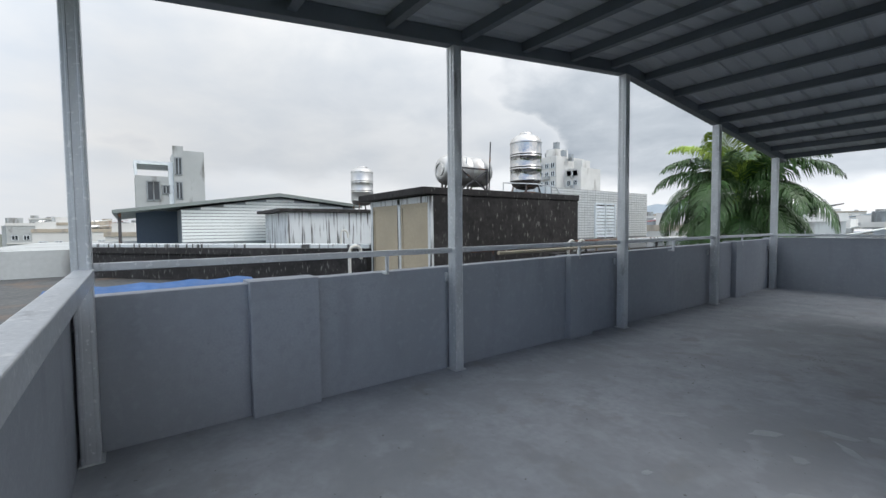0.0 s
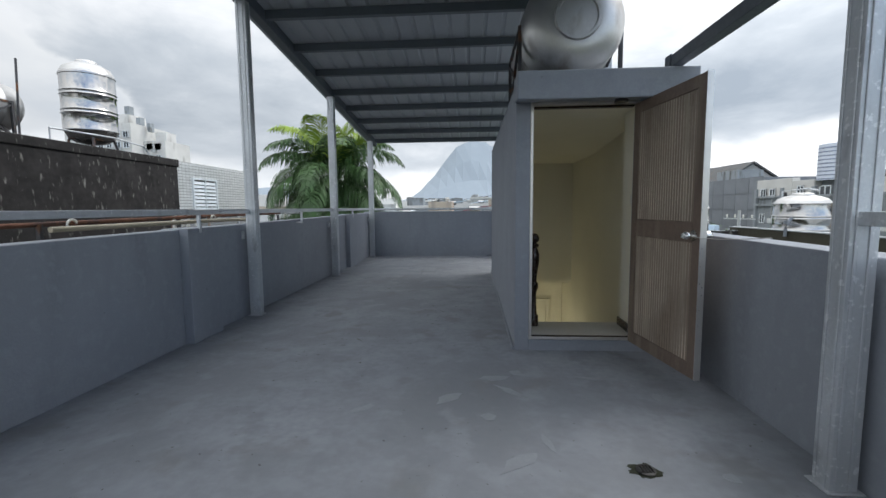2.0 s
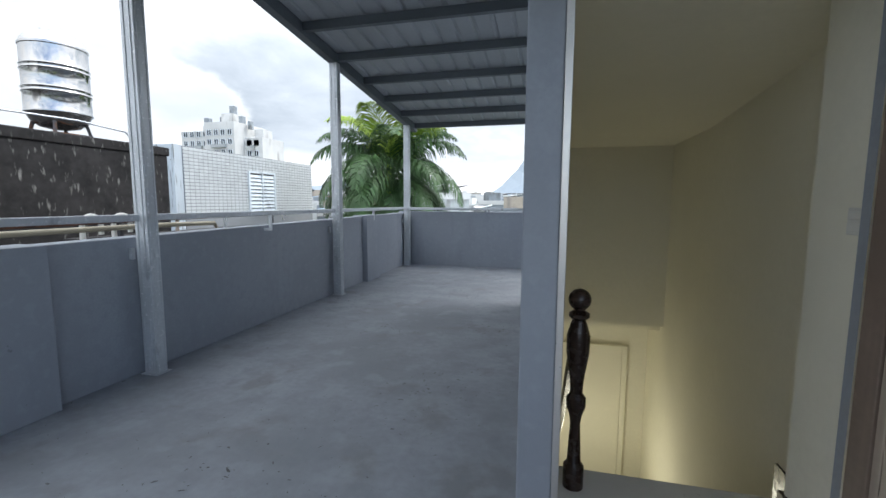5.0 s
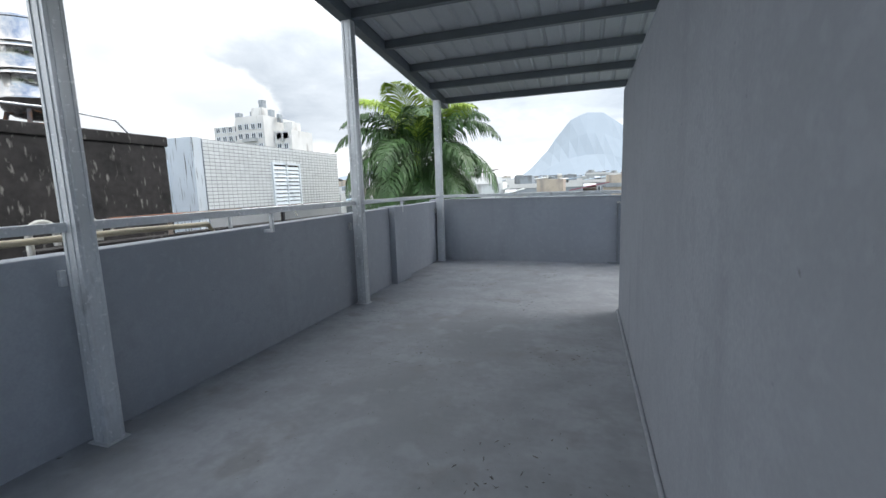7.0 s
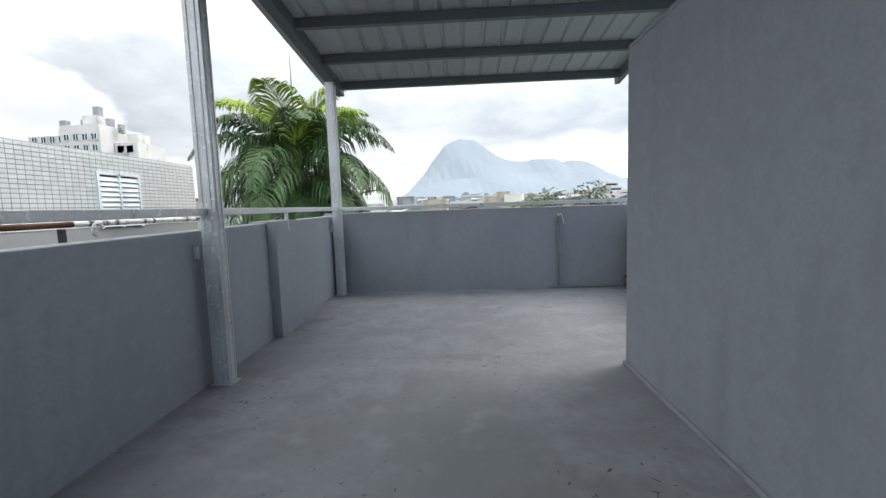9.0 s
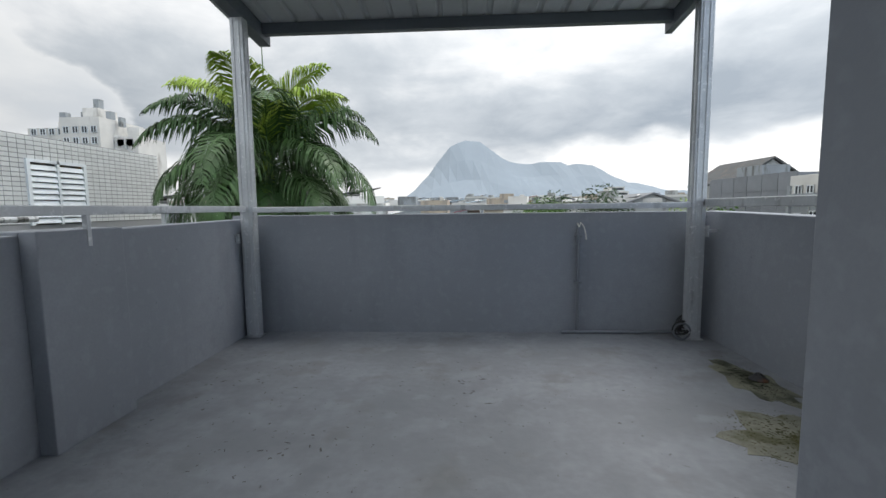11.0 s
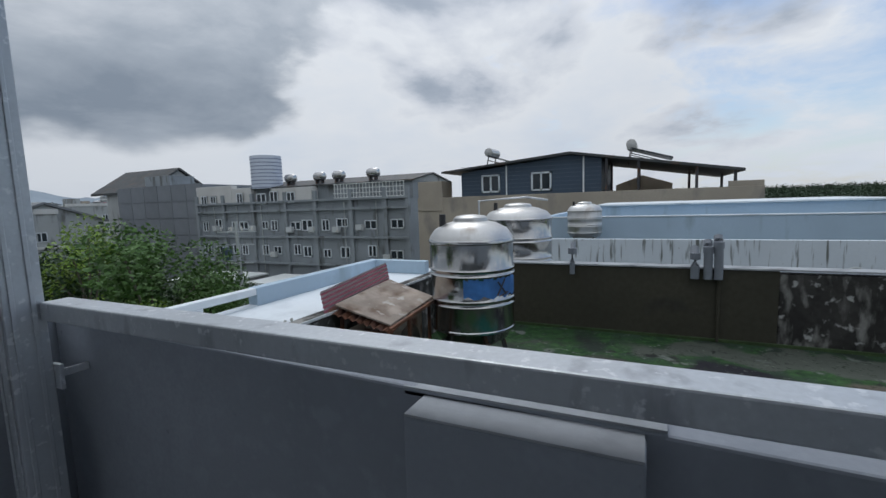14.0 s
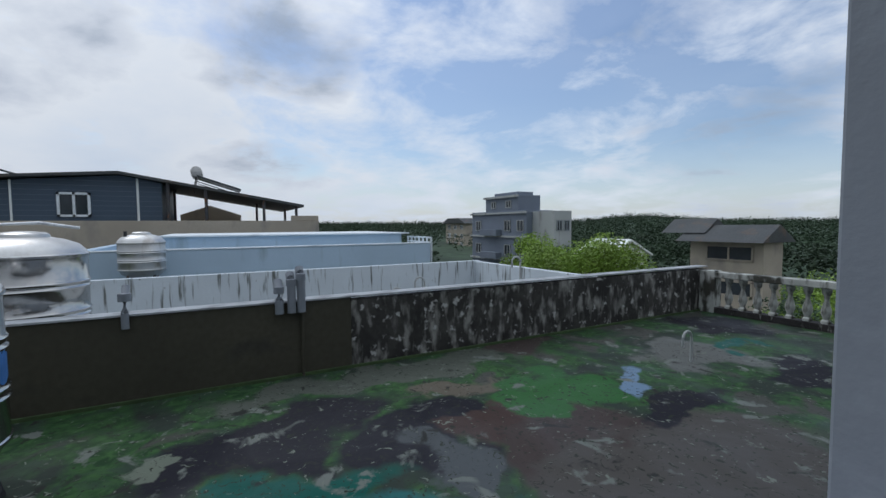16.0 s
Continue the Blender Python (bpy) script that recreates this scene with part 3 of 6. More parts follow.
bm = boxes([(3.235, 3.26, HY0 - 0.012, HY0 + 0.03, 0.1, 2.165), (4.115, 4.14, HY0 - 0.012, HY0 + 0.03, 0.1, 2.165), (3.26, 4.115, HY0 - 0.012, HY0 + 0.03, 2.14, 2.165), (3.26, 4.115, HY0 - 0.012, HY0 + 0.03, 0.1, 0.125)])
obj("door_frame", bm, alu, housing, 0.003)
obj("frame_seal", boxes([(3.236, 3.25, HY0 + 0.05, HY0 + 0.1, 0.125, 2.14), (3.26, 4.115, HY0 + 0.05, HY0 + 0.1, 2.125, 2.14), (3.26, 4.115, HY0 + 0.0, HY0 + 0.03, 0.125, 0.132)]), black_wood, housing)
# inside: cream lining, landing and stairs going down
IX0, IX1, IY0, IY1 = HX0 + 0.115, 4.42, HY0 + 0.125, 9.3
bm = boxes([(IX0, IX0 + 0.02, IY0, IY1, -3.1, 2.25), (IX1, IX1 + 0.09, IY0, IY1, -3.1, 2.25), (IX0 + 0.02, IX1, IY1, IY1 + 0.05, -3.1, 2.25),
            (4.18, IX1, IY0, 5.42, 0.1, 2.25), (IX0 + 0.02, IX1, 8.55, 8.7, 0.03, 2.25), (IX0 + 0.02, IX1, 8.7, IY1, -0.05, 0.03)])
box(bm, IX0 + 0.02, 3.25, IY0, IY0 + 0.01, 0.12, 2.15)
obj("lining", bm, cream, housing)
bm = bmesh.new()
prism(bm, [(IY0, 2.15), (5.6, 2.15), (7.4, 2.0), (8.55, 2.0), (8.55, 2.29), (IY0, 2.29)], "x", IX0 + 0.02, IX1)
tagged(obj("ceiling", bm, cream, housing), "cream painted ceiling of the stairwell")
obj("landing", boxes([(IX0 + 0.02, IX1, IY0 - 0.1, 5.5, -0.05, 0.115)]), tile_floor, housing, 0.005)
for k in range(14):
    z = 0.115 - 0.18 * (k + 1)
    obj("step", boxes([(IX0 + 0.02, IX1, 5.5 + 0.25 * k, 5.77 + 0.25 * k, z - 0.2, z)]), tile_floor, housing, 0.005)
obj("lower_floor", boxes([(IX0 + 0.02, IX1, 8.9, IY1, -2.7, -2.55)]), tile_floor, housing)
bm = boxes([(4.165, 4.18, IY0, 5.44, 0.115, 0.19), (4.18, IX1, 5.42, 5.44, 0.0, 0.19)])
for k in range(2):
    z = 0.115 - 0.18 * (k + 1)
    box(bm, IX1 - 0.012, IX1, 5.5 + 0.25 * k, 5.75 + 0.25 * k, z, z + 0.25)
obj("baseboard", bm, black_wood, housing)
# assumed light low in the stairwell; its wall fixture is added, never in view
lamp = new("assumed_stair_light", bpy.data.lights.new("assumed_stair_light", "POINT"))
lamp.location, lamp.data.energy, lamp.data.color, lamp.data.shadow_soft_size = (3.5, 8.2, -1.5), 4.5, (1.0, 0.96, 0.76), 0.08
fixture = thing("ceiling_lamp", "round white wall lamp added out of view in the stairwell", "lamp", (3.245, 8.2, -1.5))
bm = bmesh.new()
lathe(bm, [(0.11, 0.0), (0.11, 0.03), (0.09, 0.06), (0.02, 0.075)], 20, (0, 0, 0), "x")
obj("shade", bm, plastic, fixture, smooth=True)

lower = thing("inner_door", "pale painted door with frame at the stair foot", "door", (3.72, IY1 - 0.03, -2.55))
obj("frame", boxes([(-0.46, -0.40, -0.03, 0.029, 0, 2.1), (0.40, 0.46, -0.03, 0.029, 0, 2.1), (-0.40, 0.40, -0.03, 0.029, 2.04, 2.1)]), cream, lower, 0.004)
obj("leaf", boxes([(-0.398, 0.398, -0.012, 0.028, 0.005, 2.038)]), cream, lower, 0.004)

newel = thing("newel_post", "dark lacquered turned wooden newel post on the landing", "newel post", (3.335, 5.36, 0.115))
bm = bmesh.new()
lathe(bm, [(0.045, 0.0), (0.045, 0.1), (0.03, 0.12), (0.022, 0.3), (0.028, 0.34), (0.042, 0.38), (0.042, 0.42), (0.026, 0.44), (0.03, 0.5), (0.048, 0.62), (0.05, 0.7), (0.034, 0.755), (0.028, 0.77), (0.044, 0.785), (0.044, 0.80), (0.024, 0.812)], 18)
obj("shaft", bm, black_wood, newel, smooth=True)
bm = bmesh.new()
lathe(bm, [(0.02, 0.805)] + [(0.048 * math.sin(radians(a)), 0.86 - 0.048 * math.cos(radians(a))) for a in range(20, 180, 16)] + [(0.004, 0.908)], 18)
obj("finial", bm, black_wood, newel, smooth=True)
bm = bmesh.new()
bar(bm, (0, 0.05, 0.72), (0, 2.6, -1.1), 0.05, 0.07)
obj("handrail", bm, black_wood, newel, 0.01)
switch = thing("light_switch", "cream plastic double light switch on the wall", "switch", (4.18, 5.12, 1.335))
obj("plate", boxes([(-0.012, 0, -0.06, 0.06, -0.045, 0.045)]), plastic, switch, 0.003)
obj("rocker", boxes([(-0.018, -0.012, -0.05, 0.05, 0.006, 0.034), (-0.018, -0.012, -0.05, 0.05, -0.034, -0.006)]), plastic, switch, 0.002)

# the open door, hinged at the right jamb and swung outwards
door = thing("door", "open brown ribbed metal door with a chrome knob", "door", (4.13, 4.94, 0.1))
door.rotation_euler = (0, 0, radians(-81.5))
DW, DH, DT = 0.885, 2.03, 0.036       # local x runs out along the leaf, y is its thickness
bm = boxes([(0, 0.075, -DT, 0, 0, DH), (DW - 0.085, DW, -DT, 0, 0, DH), (0.075, DW - 0.085, -DT, 0, DH - 0.085, DH), (0.075, DW - 0.085, -DT, 0, 0, 0.10), (0.075, DW - 0.085, -DT, 0, 0.93, 1.07), (0.075, DW - 0.085, -DT + 0.014, -0.012, 0.1, 0.93), (0.075, DW - 0.085, -DT + 0.014, -0.012, 1.07, DH - 0.085)])
obj("leaf", bm, door_wood, door, 0.003)
slat_w = (DW - 0.16) / 24
for z0, z1 in ((0.10, 0.93), (1.07, DH - 0.085)):
    for k in range(24):
        x = 0.075 + k * slat_w
        obj("slat", boxes([(x + 0.003, x + slat_w - 0.005, -0.0125, -0.006, z0 + 0.002, z1 - 0.002), (x + 0.003, x + slat_w - 0.005, -DT + 0.008, -DT + 0.0145, z0 + 0.002, z1 - 0.002)]), door_slat, door)
    bm = bmesh.new()
    for k in range(1, 24):
        x = 0.075 + k * slat_w
        box(bm, x - 0.0035, x + 0.0015, -0.0122, -0.0045, z0 + 0.004, z1 - 0.004)
        box(bm, x - 0.0035, x + 0.0015, -DT + 0.0065, -DT + 0.0142, z0 + 0.004, z1 - 0.004)
    obj("groove_edge", bm, door_groove, door)
obj("edge_strip", boxes([(DW, DW + 0.006, -DT - 0.004, 0.004, 0, DH + 0.004)]), alu, door)
bm = bmesh.new()
for s, y in ((1, 0.0), (-1, -DT)):
    lathe(bm, [(0.036, min(y, y + s * 0.01)), (0.036, max(y, y + s * 0.01))], 20, (DW - 0.06, 0, 0.98), "y")
    knob = [(0.014, 0.008), (0.014, 0.03), (0.026, 0.036), (0.031, 0.05), (0.03, 0.066), (0.022, 0.076), (0.006, 0.079)]
    lathe(bm, [(r, y + s * d) for r, d in knob][::s], 20, (DW - 0.06, 0, 0.98), "y")
    box(bm, DW - 0.068, DW - 0.052, *sorted((y + s * 0.076, y + s * 0.092)), 0.966, 0.994)
obj("knob", bm, chrome, door, smooth=True)
bm = bmesh.new()
tube(bm, [(DW - 0.06, -0.062, 0.975), (DW + 0.02, -0.055, 0.97), (DW + 0.1, 0.02, 0.965), (DW + 0.22, 0.12, 0.975), (DW + 0.3, 0.2, 0.985)], 0.003, 6)
obj("tie_wire", bm, alu, door)
spot = thing("doorbell_mount", "small black light mount under the slab", "light mount", (3.93, 4.78, 2.14))
bm = bmesh.new()
lathe(bm, [(0.05, -0.03), (0.055, -0.02), (0.045, 0.0)], 16)
obj("base", bm, cable_m, spot, smooth=True)


def tank_lying(x, y0, y1, z, r, label, feet_z):
    """A lying steel water tank with dished ends, on an angle-iron cradle."""
    t = thing("water_tank", label, "water tank", (x, y0, z))
    n = y1 - y0
    bm = bmesh.new()
    prof = [(0.02, -0.055), (r * 0.37, -0.055), (r * 0.38, -0.075), (r * 0.43, -0.075), (r * 0.45, -0.05), (r * 0.55, -0.05), (r * 0.7, -0.03), (r * 0.88, 0.025), (r * 0.97, 0.08), (r, 0.14)]
    for k in range(1, 4):
        yy = n * k / 4
        prof += [(r, yy - 0.02), (r + 0.012, yy), (r, yy + 0.02)]
    prof += [(r, n - 0.14), (r * 0.97, n - 0.08), (r * 0.8, n - 0.01), (r * 0.4, n + 0.04), (0.02, n + 0.05)]
    lathe(bm, prof, 48, (0, 0, 0), "y")
    obj("shell", bm, steel_dull, t, smooth=True)
    bm = bmesh.new()
    lo = feet_z - z
    for yy in (0.25, n - 0.25):
        for s in (-1, 1):
            bar(bm, (s * r * 1.02, yy, lo), (s * r * 1.02, yy, 0.05), 0.035)
            bar(bm, (s * r * 1.02, yy, lo + 0.03), (s * r * 0.5, yy, -r * 0.87), 0.03)
        bar(bm, (-r * 1.05, yy, lo + 0.02), (r * 1.05, yy, lo + 0.02), 0.04)
    for s in (-1, 1):
        bar(bm, (s * r * 1.02, 0.25, 0.03), (s * r * 1.02, n - 0.25, 0.03), 0.03)
        bar(bm, (s * r * 1.02, 0.25, lo + 0.05), (s * r * 1.02, n - 0.25, 0.0), 0.025)
        bar(bm, (s * r * 1.02, n - 0.25, lo + 0.05), (s * r * 1.02, 0.25, 0.0), 0.025)
    obj("cradle", bm, iron, t)
    return t


tank_lying(3.66, 5.2, 6.75, 2.94, 0.46, "lying dull stainless steel water tank on an iron cradle", HZ + 0.035)
pole = thing("steel_post", "galvanised steel post on the housing roof", "post", (4.14, 5.9, HZ + 0.035))
obj("shaft", boxes([(-0.04, 0.04, -0.04, 0.04, 0, 1.2), (-0.08, 0.08, -0.08, 0.08, 0, 0.01)]), galv, pole, 0.004)

# small things on the terrace
pipe = thing("conduit", "grey painted conduit climbing the far parapet", "pipe", (3.28, LEN - 0.03, 0))
bm = bmesh.new()
tube(bm, [(0, 0, 0.02), (0, 0, 0.55), (0, 0, 1.06)], 0.017, 10)
tube(bm, [(-0.16, -0.02, 0.02), (0.3, -0.02, 0.02), (0.7, -0.03, 0.03), (0.98, -0.1, 0.06)], 0.017, 10)
obj("tube", bm, pvc, pipe, smooth=True)
bm = bmesh.new()
tube(bm, [(0, -0.01, 1.05), (0.01, -0.03, 1.09), (0.035, -0.04, 1.06), (0.055, -0.04, 0.99), (0.06, -0.045, 0.93)], 0.006, 6)
tube(bm, [(0, -0.01, 1.05), (-0.02, -0.03, 1.085), (-0.01, -0.04, 1.05)], 0.007, 6)
obj("wire_end", bm, plastic, pipe)
for z in (0.5, 0.95):
    obj("clip", boxes([(-0.03, 0.03, -0.02, 0.03, z, z + 0.02)]), pvc, pipe)
tangle = thing("cable_bundle", "tangled dark cables coiled in the corner", "cables", (4.24, 12.42, 0.0))
bm = bmesh.new()
rnd = random.Random(4)
for k in range(9):
    r0, tilt = rnd.uniform(0.04, 0.1), rnd.uniform(0.3, 1.2)
    c = Vector((rnd.uniform(-0.08, 0.05), rnd.uniform(-0.08, 0.02), 0.11 + rnd.uniform(-0.02, 0.08)))
    tube(bm, [c + Vector((r0 * math.cos(a * 0.5), r0 * 0.5 * math.sin(a * 0.5), r0 * math.sin(a * 0.5 + tilt) * 0.8)) for a in range(12)], 0.007, 6)
obj("cable", bm, cable_m, tangle)
bm = bmesh.new()
tube(bm, arc((-0.06, -0.1, 0.085), 0.075, 0, 350, 22), 0.009, 6)
obj("loop", bm, pvc, tangle)
drain = thing("floor_drain", "small round iron floor drain in wet moss", "drain", (4.27, 11.4, 0.0))
bm = bmesh.new()
lathe(bm, [(0.06, 0.0), (0.06, 0.012), (0.045, 0.02), (0.03, 0.035), (0.01, 0.04)], 18)
for k in range(6):
    a = k * math.pi / 3
    bar(bm, (0.05 * math.cos(a), 0.05 * math.sin(a), 0.012), (0.01 * math.cos(a), 0.01 * math.sin(a), 0.05), 0.008)
obj("grate", bm, iron, drain)
stub = thing("pipe_stub", "cut grey pipe stub standing by the parapet", "pipe", (4.36, 10.72, 0.0))
bm = bmesh.new()
lathe(bm, [(0.028, 0), (0.028, 0.19), (0.032, 0.195), (0.032, 0.215), (0.02, 0.22)], 14)
obj("tube", bm, pvc, stub, smooth=True)


def moss(name, cx, cy, rx, ry, n, seed, material, label):
    """Flat uneven crumbs of moss or dirt on the floor."""
    r = random.Random(seed)
    bm = bmesh.new()
    for _ in range(n):
        a, d = r.uniform(0, 6.28), r.random() ** 0.7
        x, y, s = cx + rx * d * math.cos(a), cy + ry * d * math.sin(a), r.uniform(0.003, 0.012) * (1.3 - d)
        turn, kx, ky = r.uniform(0, 3.14), r.uniform(0.6, 2.4), r.uniform(0.25, 0.8)
        pts = []
        for k in range(6):
            u, w = s * kx * r.uniform(0.5, 1.3) * math.cos(k * 1.047), s * ky * r.uniform(0.5, 1.3) * math.sin(k * 1.047)
            pts.append(bm.verts.new((x + u * math.cos(turn) - w * math.sin(turn), y + u * math.sin(turn) + w * math.cos(turn), 0.003)))
        top = bm.verts.new((x, y, 0.004 + s * 0.15))
        for k in range(6):
            bm.faces.new((pts[k], pts[(k + 1) % 6], top))
    return tagged(obj(name, bm, material), label, "moss", "", "stuff")


moss("moss_patch", 4.22, 11.4, 0.15, 0.4, 450, 3, moss_dark, "dark wet moss along the parapet foot")
moss("moss_patch", 3.95, 10.6, 0.4, 0.35, 700, 5, mat("olive_moss", (0.10, 0.10, 0.045), 0.95, 0, 0.3, 6, 40, 0.3), "thin olive moss on the roof floor")
scuff = mat("bare_scuff", (0.13, 0.13, 0.13), 0.9, 0, 0.3, 6, 40, 0.3)
for cx, cy, sd in ((1.6, 5.2, 1), (2.3, 6.4, 2), (1.4, 7.8, 3), (2.6, 8.2, 4), (2.0, 9.6, 6), (1.2, 10.4, 7), (2.2, 11.2, 8), (0.5, 8.9, 9), (0.7, 11.4, 10)):
    moss("floor_dirt", cx, cy, 0.75, 0.8, 90, sd, scuff, "dark flakes and scuffs on the floor paint")

# rubbed pale patches in the paint before the door
rub = mat("rubbed_floor_paint", (0.295, 0.315, 0.345), 0.75, 0, 0.12, 4, 40, 0.15)
rr2 = random.Random(17)
for k in range(16):
    cx, cy = rr2.uniform(1.9, 4.0), rr2.uniform(2.2, 4.5)
    n_, bm = 9, bmesh.new()
    sx, sy, tn = rr2.uniform(0.04, 0.16), rr2.uniform(0.02, 0.06), rr2.uniform(0, 3.1)
    pts = []
    for i in range(n_):
        a = 6.283 * i / n_
        u, w = sx * math.cos(a) * rr2.uniform(0.5, 1.2), sy * math.sin(a) * rr2.uniform(0.5, 1.2)
        pts.append((cx + u * math.cos(tn) - w * math.sin(tn), cy + u * math.sin(tn) + w * math.cos(tn)))
    prism(bm, pts, "z", 0.0005, 0.0025)
    tagged(obj("worn_patch", bm, rub), "pale rubbed patch in the floor paint", "worn patch", "pale rubbed patches", "stuff")

hatch = thing("roof_drain", "dark rusty floor drain grate in the painted floor", "drain", (3.57, 3.17, 0.0))
bm = bmesh.new()
lathe(bm, [(0.045, 0.0), (0.048, 0.008), (0.035, 0.012), (0.03, 0.006), (0.01, 0.01)], 14)
for k in range(5):
    bar(bm, (-0.03 + 0.015 * k, -0.03, 0.012), (-0.03 + 0.015 * k, 0.03, 0.012), 0.005)
obj("grate", bm, cable_m, hatch)


def ragged(name, cx, cy, rx, ry, seed, material, label, category):
    """A thin film of dirt with a ragged outline."""
    r = random.Random(seed)
    bm = bmesh.new()
    pts = []
    for i in range(40):
        a = 6.2832 * i / 40
        k = 0.75 + 0.35 * noise.noise((math.cos(a) * 2 + seed, math.sin(a) * 2, seed)) + r.uniform(-0.08, 0.08)
        pts.append((cx + rx * k * math.cos(a), cy + ry * k * math.sin(a)))
    prism(bm, pts, "z", 0.0004, 0.0022)
    return tagged(obj(name, bm, material), label, category, "", "stuff")


wet = mat("wet_moss_film", (0.19, 0.195, 0.14), 0.6, 0, 0.35, 5, 30, 0.4, (0.045, 0.05, 0.025), (0.46, 0.6), (7, 7, 7))
ragged("moss_film", 4.2, 11.4, 0.22, 0.55, 2, wet, "wet moss film along the parapet foot", "moss")
ragged("moss_film", 3.95, 10.55, 0.45, 0.42, 5, mat("thin_moss_film", (0.21, 0.215, 0.17), 0.7, 0, 0.3, 5, 30, 0.3, (0.10, 0.10, 0.05), (0.5, 0.62), (6, 6, 6)), "thin olive moss film on the floor", "moss")
ragged("drain_stain", 3.57, 3.17, 0.1, 0.08, 7, moss_dark, "dark dirt round the floor drain", "dirt")

# ---- surroundings ----
GZ = -9.5
bm = bmesh.new()
R = 4000
vs = [bm.verts.new(p) for p in ((-R, -R, GZ), (R, -R, GZ), (R, R, GZ), (-R, R, GZ))]
bm.faces.new(vs)
structure("ground", bm, ground_m, "green and grey town ground reaching the horizon", "ground")
structure("lower_storeys", boxes([(-0.16, 3.1, -0.16, 12.72, GZ, -0.3), (3.1, 4.67, -0.16, 4.9, GZ, -0.3), (3.1, 4.67, 9.51, 12.72, GZ, -0.3), (3.1, 4.67, 4.9, 9.51, GZ, -3.25)]), concrete, "grey storeys under the roof terrace", "house")


def standing_tank(x, y, z, r, h, stand, label, material=steel, mark=False, legs=True):
    """An upright steel water tank: banded shell, domed lid, lid cap, iron stand."""
    t = thing("water_tank", label, "water tank", (x, y, z), "upright steel water tanks")
    bm = bmesh.new()
    s = stand
    prof = [(r * 0.25, s - 0.2), (r * 0.6, s - 0.17), (r * 0.85, s - 0.1), (r * 0.97, s), (r * 1.02, s + 0.01), (r * 1.02, s + 0.03), (r, s + 0.04)]
    for f in (0.30, 0.36, 0.62, 0.68):
        zz = s + h * f
        prof += [(r, zz - 0.02), (r + 0.014, zz), (r, zz + 0.02)]
    prof += [(r, s + h - 0.05), (r * 1.025, s + h - 0.04), (r * 1.025, s + h - 0.015), (r, s + h)]
    lathe(bm, prof, 48)
    obj("shell", bm, material, t, smooth=True)
    bm = bmesh.new()
    lathe(bm, [(r * 1.0, s + h), (r * 0.97, s + h + 0.03), (r * 0.86, s + h + 0.10), (r * 0.6, s + h + 0.16), (r * 0.42, s + h + 0.18), (r * 0.40, s + h + 0.215), (r * 0.34, s + h + 0.235), (r * 0.1, s + h + 0.25)], 48)
    obj("lid", bm, steel_dull, t, smooth=True)
    bm = bmesh.new()
    tube(bm, [(-r * 0.3, r * 0.6, s + h + 0.12), (-r * 0.3, r * 0.6, s + h + 0.26)], 0.035, 10)
    obj("valve", bm, cable_m, t)
    bm = bmesh.new()
    if legs:
        for k in range(4):
            a = math.pi / 4 + k * math.pi / 2
            bar(bm, (r * 0.95 * math.cos(a), r * 0.95 * math.sin(a), 0), (r * 0.7 * math.cos(a), r * 0.7 * math.sin(a), s), 0.04)
            b = a + math.pi / 2
            bar(bm, (r * 0.93 * math.cos(a), r * 0.93 * math.sin(a), 0.06), (r * 0.93 * math.cos(b), r * 0.93 * math.sin(b), 0.06), 0.035)
            bar(bm, (r * 0.8 * math.cos(a), r * 0.8 * math.sin(a), s - 0.1), (r * 0.8 * math.cos(b), r * 0.8 * math.sin(b), s - 0.1), 0.035)
        obj("stand", bm, iron, t)
    else:
        bm.free()
    if mark:
        bm = bmesh.new()
        n, z0, z1 = 14, s + h * 0.40, s + h * 0.60
        for i in range(n):
            a0, a1 = radians(190 + i * 6.5), radians(190 + (i + 1) * 6.5)
            e0, e1 = 0.02 * math.sin(i * 1.9), 0.02 * math.sin((i + 1) * 1.9)
            q = [bm.verts.new((((r + dr) * math.cos(a)), (r + dr) * math.sin(a), zz)) for dr in (0.002,) for a, zz in ((a0, z0 + e0), (a1, z0 + e1), (a1, z1 - e1), (a0, z1 + e0))]
            bm.faces.new(q)
        obj("painted_band", bm, blue_mark, t)
        bm = bmesh.new()
        for (a0, zz0), (a1, zz1) in (((235, 0.42), (248, 0.58)), ((250, 0.42), (236, 0.56)), ((240, 0.41), (254, 0.44))):
            pts = [((r + 0.008) * math.cos(radians(a0 + (a1 - a0) * k / 4)), (r + 0.008) * math.sin(radians(a0 + (a1 - a0) * k / 4)), s + h * (zz0 + (zz1 - zz0) * k / 4)) for k in range(5)]
            tube(bm, pts, 0.008, 5)
        obj("painted_stroke", bm, iron, t)
    return t


# -- roof next door on the east side --
NZ = -0.22
structure("neighbour_roof", boxes([(4.70, 10.0, 0.9, 13.35, GZ, NZ)]), green_roof, "neighbouring roof with worn mossy green coating", "roof")
bm = boxes([(9.72, 9.9, 8.85, 13.35, NZ, 0.69)])
structure("neighbour_wall_coated", bm, olive_wall, "low roof wall coated olive black", "wall", 0.01)
structure("neighbour_wall", boxes([(9.72, 9.9, 1.2, 8.85, NZ, 0.655)]), streaked_wall, "low roof wall black with mould and streaks", "wall", 0.012)
structure("trim", boxes([(9.70, 9.93, 1.2, 13.35, 0.692, 0.712)]), cap_m, "thin pale cement coping", "trim")
structure("trim", boxes([(9.69, 9.719, 1.2, 13.3, NZ, NZ + 0.035)]), mat("moss_band", (0.05, 0.085, 0.03), 0.95, 0, 0.4, 3, 20, 0.3), "green moss along the wall foot", "trim")
